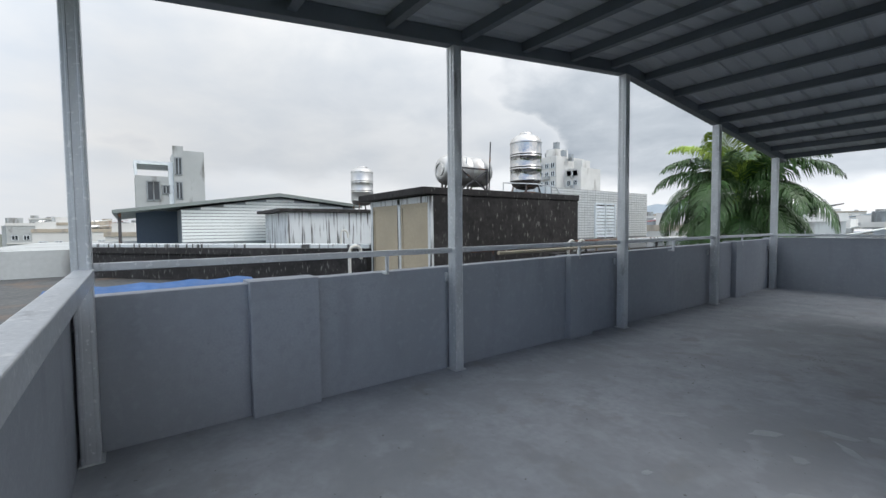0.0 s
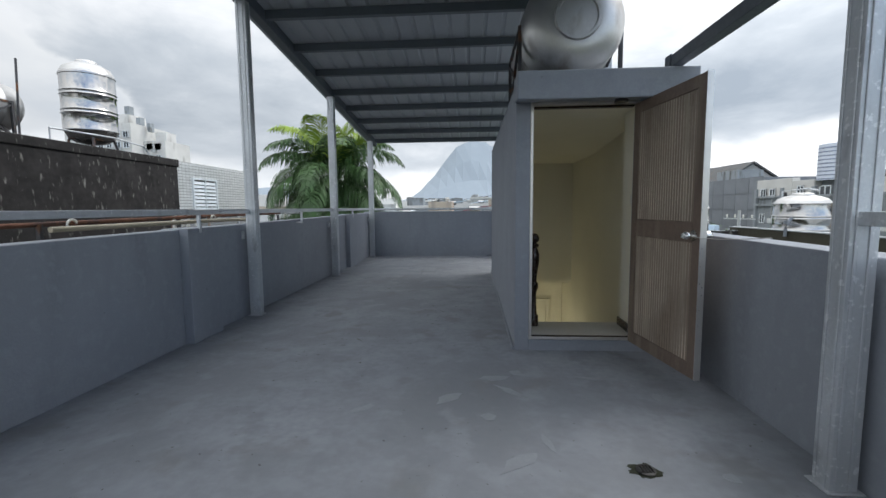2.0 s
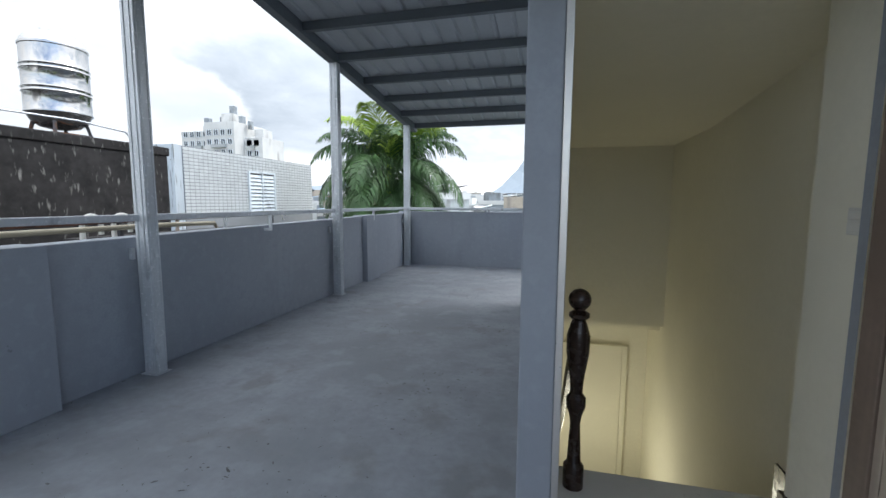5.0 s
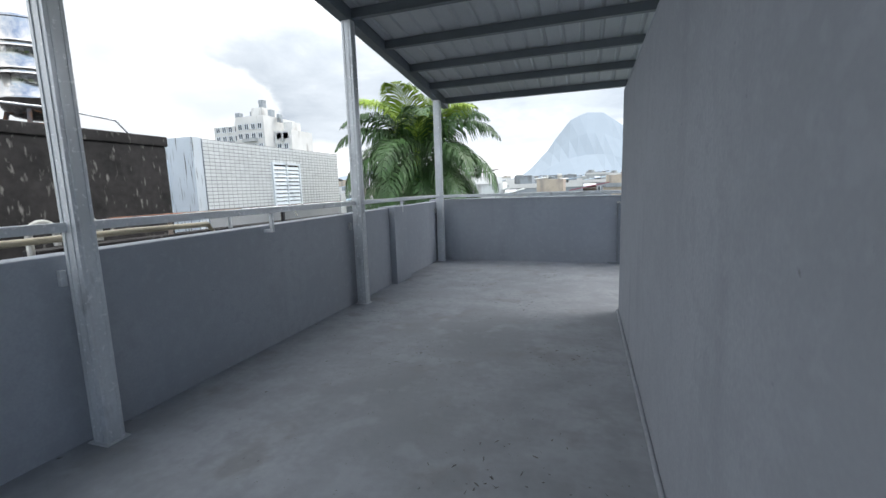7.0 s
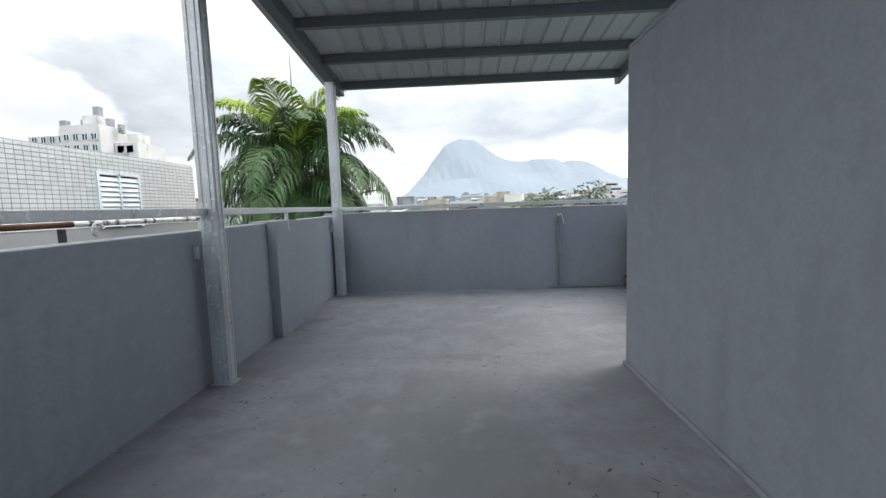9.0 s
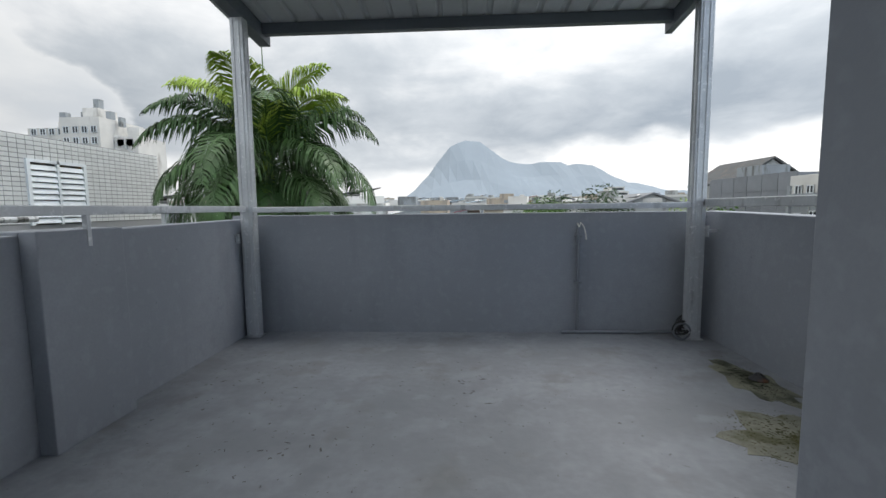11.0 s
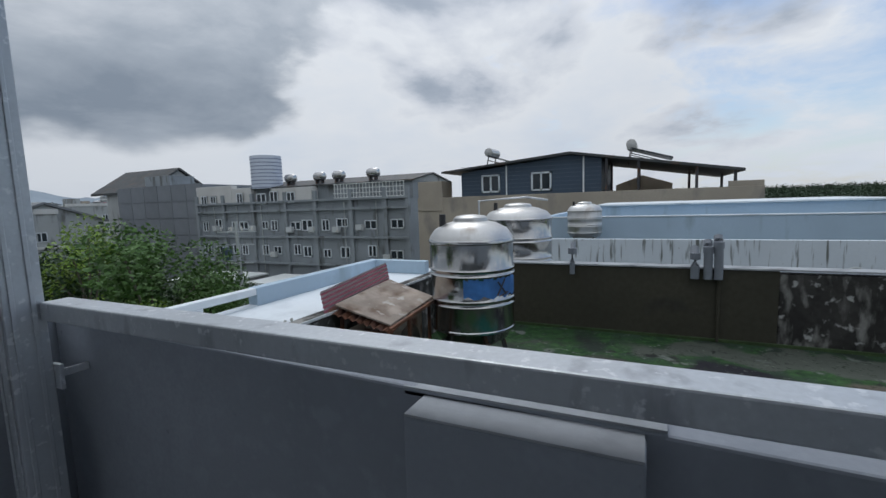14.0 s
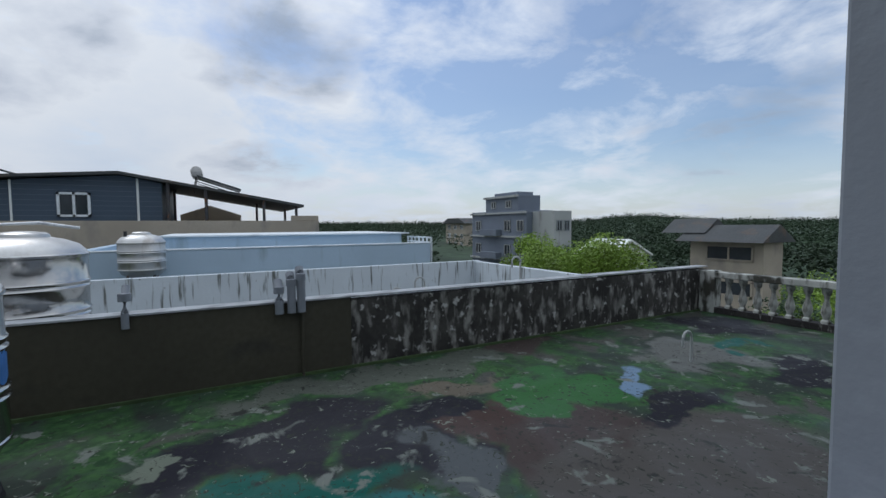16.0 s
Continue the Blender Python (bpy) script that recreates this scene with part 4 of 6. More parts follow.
# balustrade closing its south end
bal = thing("balustrade", "white mouldy concrete balustrade with turned balusters", "balustrade")
obj("top_rail", boxes([(4.8, 9.72, 1.2, 1.42, 0.50, 0.62)]), mouldy, bal, 0.015)
obj("base_rail", boxes([(4.8, 9.72, 1.2, 1.42, NZ, NZ + 0.12)]), black_wall, bal, 0.01)
obj("end_pier", boxes([(9.42, 9.719, 1.18, 1.44, NZ, 0.64)]), mouldy, bal, 0.01)
bm = bmesh.new()
lathe(bm, [(0.07, NZ + 0.12), (0.07, NZ + 0.16), (0.04, NZ + 0.19), (0.075, NZ + 0.30), (0.07, NZ + 0.36), (0.035, NZ + 0.50), (0.035, NZ + 0.58), (0.06, NZ + 0.62), (0.07, NZ + 0.66), (0.07, 0.50)], 14)
first = obj("baluster", bm, mouldy, bal, smooth=True)
first.location = (9.2, 1.31, 0)
for k in range(1, 17):
    b = first.copy()
    scene.collection.objects.link(b)
    b.location = (9.2 - 0.26 * k, 1.31, 0)
# vent pipes
for x, y, z, h, flip in ((7.75, 4.85, NZ, 0.42, 1), (10.4, 5.6, 0.3, 0.75, 1), (10.5, 8.0, 0.1, 0.55, -1), (11.2, 7.1, 0.1, 0.6, 1)):
    v = thing("vent_pipe", "thin white hooked vent pipe on the roof", "pipe", (x, y, z), "hooked vent pipes")
    bm = bmesh.new()
    tube(bm, [(0, 0, 0), (0, 0, h - 0.1)] + arc((0, flip * 0.09, h - 0.1), 0.09, 180 if flip > 0 else 0, 0 if flip > 0 else 180, 8, "yz") + [(0, flip * 0.18, h - 0.2)], 0.017, 10)
    obj("tube", bm, concrete_l, v, smooth=True)
for y, h in ((9.58, 0.32), (9.72, 0.24), (9.47, 0.38), (11.2, 0.28)):
    v = thing("drain_pipe", "grey plastic drain pipe over the wall", "pipe", (9.8, y, 0.712), "pipes on the wall")
    bm = bmesh.new()
    tube(bm, [(-0.12, 0, -0.14), (-0.12, 0, 0.02), (-0.1, 0, h - 0.1), (-0.04, 0, h - 0.05), (0.0, 0, h)], 0.05 if y < 10 else 0.035, 12)
    lathe(bm, [(0.06, h - 0.14), (0.06, h - 0.06)], 12, (-0.1, 0, 0))
    obj("tube", bm, pvc, v, smooth=True)
bm = bmesh.new()
tube(bm, [(9.70, 9.46, NZ), (9.70, 9.46, 0.7)], 0.02, 8)
tagged(obj("wall_conduit", bm, olive_wall), "thin dark conduit down the coated wall", "pipe")

standing_tank(7.95, 12.02, NZ, 0.455, 0.98, 0.47, "upright stainless steel water tank with blue painted band", mark=True)
standing_tank(10.75, 12.25, -0.3, 0.56, 1.0, 0.62, "upright stainless steel water tank behind the wall")
bm = bmesh.new()
tube(bm, [(10.75, 12.95, 0.2), (10.75, 12.95, 1.62), (10.75, 12.1, 1.66), (10.75, 11.75, 1.6)], 0.018, 8)
tagged(obj("water_pipe", bm, galv), "thin galvanised water pipe over the tank", "pipe")

# white ledge along its north side
structure("neighbour_wall_north", boxes([(4.72, 9.72, 12.98, 13.12, NZ, 0.62)]), streaked_wall, "low roof wall black with mould and streaks", "wall", 0.01)
structure("ledge", boxes([(4.72, 9.9, 13.12, 14.2, GZ, 0.54)]), white_paint, "white painted flat ledge", "ledge", 0.01)
structure("trim", boxes([(4.72, 9.72, 12.965, 12.979, 0.60, 0.624)]), stain_white, "pale edge of the wall", "trim")
structure("ledge_parapet", boxes([(6.95, 9.4, 14.2, 14.34, 0.3, 0.74), (9.3, 9.42, 13.3, 14.2, 0.54, 0.74)]), paleblue, "pale blue painted parapet", "parapet", 0.01)
fence = thing("white_fence", "white painted concrete rail fence on the ledge", "fence")
obj("rail", boxes([(4.75, 6.95, 14.2, 14.3, 0.66, 0.74)]), white_paint, fence, 0.01)
obj("rail", boxes([(4.75, 6.95, 14.2, 14.34, 0.44, 0.55)]), white_paint, fence, 0.01)
for x in (4.9, 5.55, 6.2):
    obj("picket", boxes([(x, x + 0.1, 14.2, 14.3, 0.55, 0.66)]), white_paint, fence, 0.005)

# lean-to shelter over an outdoor air-conditioner
shelter = thing("lean_to_shelter", "rusty lean-to of corrugated sheet and board over a machine", "shelter")


def corrugated(bm, p0, u, v, n, depth, mi=lambda k: 0):
    """Ribbed sheet from corner p0 over the edges u (along the ribs' pitch) and v."""
    p0, u, v = Vector(p0), Vector(u), Vector(v)
    nrm = u.cross(v).normalized()
    rows = [[[bm.verts.new(p0 + u * (i / n) + v * w + nrm * (depth * (0.5 if i % 2 else -0.5) + t)) for i in range(n + 1)] for w in (0, 1)] for t in (0, 0.004)]
    for t in (0, 1):
        for i in range(n):
            bm.faces.new((rows[t][0][i], rows[t][0][i + 1], rows[t][1][i + 1], rows[t][1][i])).material_index = mi(i)


bm = bmesh.new()
corrugated(bm, (6.66, 13.0, 0.58), (0.02, 0.06, 0.24), (1.08, -0.05, 0.13), 12, 0.01, lambda k: k % 2)
obj("striped_sheet", bm, [red_paint, pink_white], shelter)
bm = bmesh.new()
corrugated(bm, (6.80, 12.36, 0.45), (-0.1, 0.64, 0.17), (0.12, 0.0, 0.03), 18, 0.03)
obj("corrugated_sheet", bm, rust, shelter)
bm = bmesh.new()
quad = [(6.84, 12.40, 0.50), (7.66, 12.36, 0.595), (7.69, 12.93, 0.75), (6.74, 12.95, 0.675)]
lo, hi = [bm.verts.new(p) for p in quad], [bm.verts.new((p[0], p[1], p[2] + 0.02)) for p in quad]
bm.faces.new(lo[::-1])
bm.faces.new(hi)
for k in range(4):
    bm.faces.new((lo[k], lo[(k + 1) % 4], hi[(k + 1) % 4], hi[k]))
obj("board", bm, board, shelter, 0.004)
bm = bmesh.new()
bar(bm, (6.8, 12.38, 0.485), (7.85, 12.33, 0.60), 0.03)
for x, y, z in ((6.88, 12.42, 0.49), (7.2, 12.41, 0.53), (7.62, 12.4, 0.57), (6.8, 12.92, 0.66), (7.64, 12.9, 0.72)):
    bar(bm, (x, y, NZ), (x, y, z), 0.028)
obj("frame", bm, rust, shelter)
ac = thing("air_conditioner", "rusty old outdoor air-conditioner under the lean-to", "air conditioner", (7.28, 12.68, NZ))
obj("casing", boxes([(-0.45, 0.4, -0.16, 0.2, 0.06, 0.66)]), mat("rusty_cream_casing", (0.38, 0.33, 0.26), 0.6, 0.1, 0.2, 3, 20, 0.1, (0.13, 0.055, 0.03), (0.48, 0.58), (4, 4, 4)), ac, 0.01)
bm = bmesh.new()
for k in range(8):
    r = 0.05 + 0.025 * k
    tube(bm, arc((0.08, -0.17, 0.36), r, 0, 360, 28), 0.005, 5)
for k in range(11):
    box(bm, -0.44, -0.2, -0.172, -0.16, 0.1 + k * 0.05, 0.125 + k * 0.05)
obj("grille", bm, iron, ac)
for x in (-0.4, 0.3):
    obj("foot", boxes([(x, x + 0.06, -0.18, 0.22, 0, 0.06)]), iron, ac)
ac2 = thing("air_conditioner", "white outdoor air-conditioner on the next roof", "air conditioner", (6.0, 12.52, NZ))
obj("casing", boxes([(-0.45, 0.4, -0.17, 0.17, 0.06, 0.58)]), ac_white, ac2, 0.015)
bm = bmesh.new()
for k in range(14):
    box(bm, 0.4, 0.406, -0.14, 0.1, 0.12 + k * 0.03, 0.135 + k * 0.03)
obj("grille", bm, greyb_m, ac2)
for x in (-0.4, 0.3):
    obj("foot", boxes([(x, x + 0.06, -0.18, 0.18, 0, 0.06)]), iron, ac2)
for k, (x, s) in enumerate(((6.02, 0.0), (6.08, 0.05), (6.15, 0.02))):
    h = thing("hose", "white insulated hose hanging over the black wall", "hose", (x, 12.96, 0.62), "hoses over the wall")
    bm = bmesh.new()
    tube(bm, [(0.1, 0.06, 0.05), (0.03, -0.02, 0.08), (0, -0.045, 0.0), (s, -0.05, -0.3), (0.05 + s, -0.06, -0.55), (0.16, -0.12, -0.78)], 0.011, 8)
    obj("tube", bm, plastic, h, smooth=True)

# next roofs further east
structure("white_roof_floor", boxes([(10.0, 14.0, 4.1, 13.4, GZ, -0.4)]), concrete_l, "pale flat roof behind the black wall", "roof")
structure("white_parapet", boxes([(14.0, 14.16, 4.1, 13.4, GZ, 0.66), (9.93, 14.0, 4.1, 4.26, GZ, 0.64)]), stain_white2, "white roof parapet with black mould streaks", "parapet", 0.01)
bm = boxes([(18.0, 18.25, 3.6, 13.6, GZ, 0.98), (18.25, 26.0, 3.62, 13.58, GZ, 0.5), (20.5, 25.9, 3.65, 11.8, 0.502, 1.28), (18.26, 25.9, 13.3, 13.56, 0.502, 1.0)])
structure("pale_blue_roof", bm, paleblue, "pale blue painted flat roof with parapet", "roof", 0.02)
structure("trim", boxes([(20.4, 26, 3.35, 11.9, 1.282, 1.33), (17.98, 18.27, 3.6, 13.6, 0.982, 1.01)]), white_paint, "white roof edge", "trim")
block = thing("breeze_block_screen", "white pierced block screen on the roof edge", "screen")
bm = bmesh.new()
for i in range(7):
    box(bm, 18.0 + i * 0.34, 18.06 + i * 0.34, 3.52, 3.58, 0.3, 1.2)
for j in range(6):
    box(bm, 18.0, 20.1, 3.53, 3.57, 0.3 + j * 0.17, 0.35 + j * 0.17)
obj("grid", bm, white_paint, block)
standing_tank(17.3, 11.95, 0.0, 0.5, 0.7, 0.55, "small pale water tank on the next roof", steel_dull)


def window(bm_frame, bm_glass, face, a, z, w, h, at, out=0.06):
    """A framed window in a facade plane. face 'x' or 'y': the plane's axis; at: its place; out: towards which side it stands proud."""
    t = 0.11
    s = 1 if out > 0 else -1
    lo, hi = sorted((at, at + out))
    def b(bm, a0, a1, z0, z1, p, q):
        if face == "x":
            box(bm, p, q, a0, a1, z0, z1)
        else:
            box(bm, a0, a1, p, q, z0, z1)
    for a0, a1, z0, z1 in ((a - w / 2, a + w / 2, z - h / 2, z - h / 2 + t), (a - w / 2, a + w / 2, z + h / 2 - t, z + h / 2), (a - w / 2, a - w / 2 + t, z - h / 2, z + h / 2), (a + w / 2 - t, a + w / 2, z - h / 2, z + h / 2), (a - t / 2, a + t / 2, z - h / 2, z + h / 2)):
        b(bm_frame, a0, a1, z0, z1, lo, hi)
    g0, g1 = sorted((at, at + s * 0.02))
    b(bm_glass, a - w / 2, a + w / 2, z - h / 2, z + h / 2, g0, g1)


def glaze(owner, face, at, spots, out, frame_m=white_paint):
    """Windows as frame and pane parts of a house."""
    for a, z, w, h in spots:
        f, g = bmesh.new(), bmesh.new()
        window(f, g, face, a, z, w, h, at, out)
        obj("window_frame", f, frame_m, owner)
        obj("window_pane", g, glass_m, owner)


# beige parapet and slate-blue roof house
house = thing("blue_roof_house", "slate blue clad rooftop house with low gable and open canopy", "house", (0, 0.6, 0))
obj("parapet", boxes([(31.3, 44, 4.0, 24.6, GZ, 1.95), (31.35, 31.6, 4.02, 5.6, 1.952, 2.25), (31.24, 33, 22.6, 24.5, 1.0, 3.1)]), beige, house, 0.02)
bm = bmesh.new()
prism(bm, [(12.1, 1.95), (21.3, 1.95), (21.3, 3.55), (13.9, 4.28), (12.1, 3.95)], "x", 31.7, 40)
obj("wall", bm, blueshed, house)
bm = bmesh.new()
for k in range(1, 9):
    box(bm, 31.69, 31.7, 12.1, 21.3, 1.95 + k * 0.25, 1.965 + k * 0.25)
obj("seam", bm, greyb_m, house)
obj("corner_strip", boxes([(31.66, 31.7, 18.02, 18.1, 1.95, 3.9)]), siding, house)
obj("corner_strip", boxes([(31.66, 31.7, 13.1, 13.2, 1.95, 4.15)]), siding, house)
bm = bmesh.new()
prism(bm, [(4.9, 2.75), (13.9, 4.3), (22.6, 3.6), (22.6, 3.72), (13.9, 4.45), (4.9, 2.9)], "x", 31.2, 40.5)
obj("roof", bm, dark_roof, house)
for y in (5.3, 7.1, 10.05, 11.8):
    for x in (31.4, 36.0):
        obj("post", boxes([(x, x + 0.15, y - 0.07, y + 0.07, 1.95, 2.81 + (y - 4.9) * 0.172)]), iron, house)
glaze(house, "x", 31.7, [(19.15, 2.75, 1.3, 1.2), (15.75, 2.75, 1.3, 1.2)], -0.08)
bm = bmesh.new()
prism(bm, [(7.8, 1.95), (11.8, 1.95), (11.8, 2.5), (9.9, 3.2), (7.8, 2.5)], "x", 41, 46)
obj("rear_gable", bm, beige, house)
for x, y, z in ((33.5, 19.6, 3.9), (34, 10.5, 3.75)):
    s = thing("solar_heater", "rooftop solar water heater with tank and sloping panel", "solar heater", (x, y, z), "solar water heaters")
    bm = bmesh.new()
    lathe(bm, [(0.02, -0.9), (0.3, -0.85), (0.33, 0.85), (0.02, 0.9)], 20, (0, 0.6, 1.05), "x")
    obj("tank", bm, steel_dull, s, smooth=True)
    bm = bmesh.new()
    prism(bm, [(0.55, 0.75), (0.6, 0.85), (-1.7, 0.12), (-1.7, 0.02)], "x", -1.0, 1.0)
    obj("panel", bm, glass_m, s)
    for xx in (-0.8, 0.8):
        bm = bmesh.new()
        bar(bm, (xx, 0.8, -0.1), (xx, 0.6, 0.8), 0.06)
        bar(bm, (xx, -1.2, -0.1), (xx, 0.6, 0.5), 0.05)
        obj("stand", bm, iron, s)

# terrace of four-storey houses
rows = thing("row_houses", "weathered grey four-storey row houses with rooftop additions", "row houses", (0, 1.0, 0))
FX = 42.5
obj("wall", boxes([(FX, FX + 11, 31.2, 63.6, GZ, 2.2), (FX + 0.9, FX + 11, 31.2, 63.6, 2.2, 4.0)]), concrete, rows)
bm = bmesh.new()
for y in (31.3, 34.0, 38.4, 43.4, 47.9, 53.3, 58.5, 63.5):
    box(bm, FX - 0.35, FX, y - 0.22, y + 0.22, GZ, 3.4)
for z in (-5.2, -2.0, 1.15, 2.2):
    box(bm, FX - 0.45, FX, 31.2, 63.6, z, z + 0.22)
obj("pier", bm, concrete, rows)
bm = bmesh.new()
prism(bm, [(31.2, 4.0), (35, 4.0), (35, 4.05), (31.2, 4.05)], "x", FX + 0.6, FX + 11)
prism(bm, [(FX + 0.7, 4.0), (FX + 5.5, 4.85), (FX + 10.5, 4.0)], "y", 31.15, 31.4)
obj("gable", bm, concrete_l, rows)
bm = bmesh.new()
prism(bm, [(FX + 0.5, 3.95), (FX + 5.5, 4.87), (FX + 10.6, 3.95), (FX + 10.6, 4.1), (FX + 5.5, 5.03), (FX + 0.5, 4.1)], "y", 31.0, 54.0)
obj("roof", bm, dark_roof, rows)
for rx, ry0, ry1, rz in ((FX - 0.1, 57.0, 63.6, 4.6), (FX - 0.05, 53.6, 56.98, 4.2), (FX - 0.2, 43.8, 50, 3.9)):
    obj("rooftop_room", boxes([(rx, FX + 0.85, ry0, ry1, 2.42, rz)]), whiteb, rows, 0.03)
bm = bmesh.new()
for k in range(22):
    box(bm, FX - 0.3, FX - 0.24, 31.6 + k * 0.42, 31.65 + k * 0.42, 2.42, 3.9)
for z in (2.42, 2.9, 3.4, 3.9):
    box(bm, FX - 0.31, FX - 0.23, 31.6, 40.6, z, z + 0.07)
obj("balcony_grille", bm, siding, rows)
rr = random.Random(8)
spots = []
for z in (-3.6, -0.45, 2.9):
    for y in (32.6, 36.1, 39.6, 41.9, 45.0, 46.7, 49.8, 51.7, 55.2, 57.0, 60.0, 62.2):
        if rr.random() < 0.85:
            spots.append((y + rr.uniform(-0.3, 0.3), z + rr.uniform(-0.2, 0.2), rr.choice((1.1, 1.3, 1.6)), rr.choice((1.0, 1.3, 1.3))))
glaze(rows, "x", FX - 0.02, [s for s in spots if s[1] < 2], -0.1)
glaze(rows, "x", FX - 0.25, [s for s in spots if s[1] > 2 and s[0] > 41], -0.06)
glaze(rows, "y", 31.2, [(FX + 3, -3.5, 1.2, 1.2), (FX + 3, -0.4, 1.2, 1.2)], -0.08)
for y in (36.5, 41.2, 44.0, 48.5, 52.0):
    t = thing("rooftop_tank", "lying steel water tank on the row house roof", "water tank", (FX + 1.6, y + 1.0, 4.75), "tanks on the row houses")
    bm = bmesh.new()
    lathe(bm, [(0.05, -0.75), (0.4, -0.68), (0.5, -0.5), (0.5, 0.5), (0.4, 0.68), (0.05, 0.75)], 20, (0, 0, 0.35), "y")
    obj("shell", bm, steel, t, smooth=True)
    obj("cradle", boxes([(-0.3, 0.3, -0.4, -0.3, -0.6, 0), (-0.3, 0.3, 0.3, 0.4, -0.6, 0)]), iron, t)
for k in range(9):
    y, z = 33.4 + 3.3 * k + rr.uniform(-0.4, 0.4), rr.choice((-4.3, -1.1, -1.3))
    obj("outdoor_unit", boxes([(FX - 0.6, FX - 0.12, y, y + 0.85, z, z + 0.6), (FX - 0.55, FX, y + 0.1, y + 0.16, z - 0.08, z), (FX - 0.55, FX, y + 0.7, y + 0.76, z - 0.08, z)]), ac_white, rows, 0.02)
for k in range(7):
    y = 35.2 + 4.2 * k
    bm = bmesh.new()
    tube(bm, [(FX - 0.12, y, GZ), (FX - 0.12, y, 2.0)], 0.06, 8)
    obj("downpipe", bm, concrete_l, rows)
wt = thing("cooling_tower", "white ribbed round water tower over the roofs", "water tower", (FX + 1.5, 53.3, 4.0))
bm = bmesh.new()
prof = [(1.85, 0.0)]
for k in range(9):
    prof += [(1.85, 0.43 * k + 0.06), (1.78, 0.43 * k + 0.12), (1.85, 0.43 * k + 0.2)]
lathe(bm, prof + [(1.85, 4.0), (1.7, 4.05)], 32)
obj("shell", bm, mat("white_striped_shell", (0.62, 0.67, 0.76), 0.6, 0, 0.05, 0.5, 6, 0), wt, smooth=True)
bm = bmesh.new()
for k in range(9):
    lathe(bm, [(1.86, 0.43 * k + 0.1), (1.86, 0.43 * k + 0.2)], 32)
obj("band", bm, mat("blue_grey_band", (0.25, 0.30, 0.42), 0.6, 0, 0.05, 0.5, 6, 0), wt)
sheds = thing("yard_shed", "flat pale sheet roof of a yard shed", "shed")
obj("roof", boxes([(33, 40, 50, 58, -6.1, -5.9), (36, 41, 36, 41.5, -5.4, -5.2), (35, 40.5, 43, 48, -6.2, -6.0)]), siding, sheds)
obj("wall", boxes([(33.3, 40, 50.3, 57.7, GZ, -6.1), (36.2, 41, 36.2, 41.2, GZ, -5.4), (35.2, 40.4, 43.2, 47.8, GZ, -6.2)]), concrete_l, sheds)

# big windowless panelled building
panel = thing("panelled_building", "plain grey building of large concrete panels", "building", (0, 1.4, 0))
obj("wall", boxes([(44, 60, 64.2, 84, GZ, 5.2)]), grey_block, panel)
first = None
for i in range(6):
    for j in range(6):
        y, z = 64.4 + i * 3.2, GZ + 0.4 + j * 2.42
        if first is None:
            first = obj("panel", boxes([(-0.08, 0, 0, 3.1, 0, 2.34)]), grey_block, panel)
            p = first
        else:
            p = first.copy()
            scene.collection.objects.link(p)
        p.location = (44, y, z)
obj("rooftop_room", boxes([(46, 50, 74, 80, 5.2, 7.0)]), concrete, panel)
gab = thing("gable_building", "pale gabled building end with dark roof", "building")
bm = bmesh.new()
prism(bm, [(50, GZ), (62, GZ), (62, 5.0), (56, 9.0), (50, 5.0)], "y", 88, 100)
obj("wall", bm, concrete_l, gab)
bm = bmesh.new()
prism(bm, [(49.5, 4.8), (56, 9.1), (62.5, 4.8), (62.5, 5.2), (56, 9.5), (49.5, 5.2)], "y", 87.5, 104)
obj("roof", bm, dark_roof, gab)
for gx, gy in ((34, 84), (22, 98), (40, 110)):
    g = thing("gable_house", "long low house with a grey sheet roof", "house", (gx, gy, 0), "long grey-roofed houses")
    bm = bmesh.new()
    prism(bm, [(-7, GZ), (7, GZ), (7, 0.6), (0, 3.0), (-7, 0.6)], "y", 0, 12)
    obj("wall", bm, concrete_l, g)
    bm = bmesh.new()
    prism(bm, [(-7.5, 0.4), (0, 3.1), (7.5, 0.4), (7.5, 0.7), (0, 3.4), (-7.5, 0.7)], "y", -0.4, 12.4)
    obj("roof", bm, mat("grey_roof_sheet", (0.20, 0.21, 0.22), 0.7, 0, 0.15, 0.4, 6, 0.1), g)

# -- south-east: houses and woods --
gb = thing("grey_apartment_house", "blue-grey five-storey apartment house with stepped top", "building")
gx0, gx1, gy0, gy1 = 44.0, 61.0, -29.4, -25.0
obj("wall", boxes([(gx0 + 4, gx1, gy0, gy1, GZ, 3.5), (50, 57.6, -29, -25.2, 3.5, 5.6), (51, 56.5, -28.6, -26, 5.6, 6.1)]), greyb_m, gb, 0.05)
obj("rear_wing", boxes([(gx0, gx0 + 4, gy0 + 0.6, gy1 - 1, GZ, 3.3)]), concrete_l, gb)
glaze(gb, "x", gx0, [(a, z, 0.9, 1.3) for z in (-4.6, -1.6, 1.5) for a in (-28.0, -26.8)], -0.1, concrete)
bm = boxes([(gx0 + 3.9, gx1 + 0.2, gy1, gy1 + 0.25, z, z + 0.25) for z in (-6.5, -3.3, -0.1, 3.1)])
box(bm, 49.8, 57.8, -25.2, -24.9, 5.3, 5.6)
obj("cornice", bm, concrete_l, gb)
glaze(gb, "y", gy1, [(a, z, 1.4, 1.5) for z in (-5.0, -1.8, 1.5) for a in (49.2, 52.0, 59.2)], 0.1, concrete_l)
for z in (-6.3, -3.1, 0.1):
    obj("balcony", boxes([(53.4, 57.4, gy1, gy1 + 1.0, z, z + 0.9)]), greyb_m, gb, 0.03)
glaze(gb, "y", -25.2, [(52, 4.4, 1.2, 1.0), (55.5, 4.4, 1.2, 1.0)], 0.1, concrete_l)
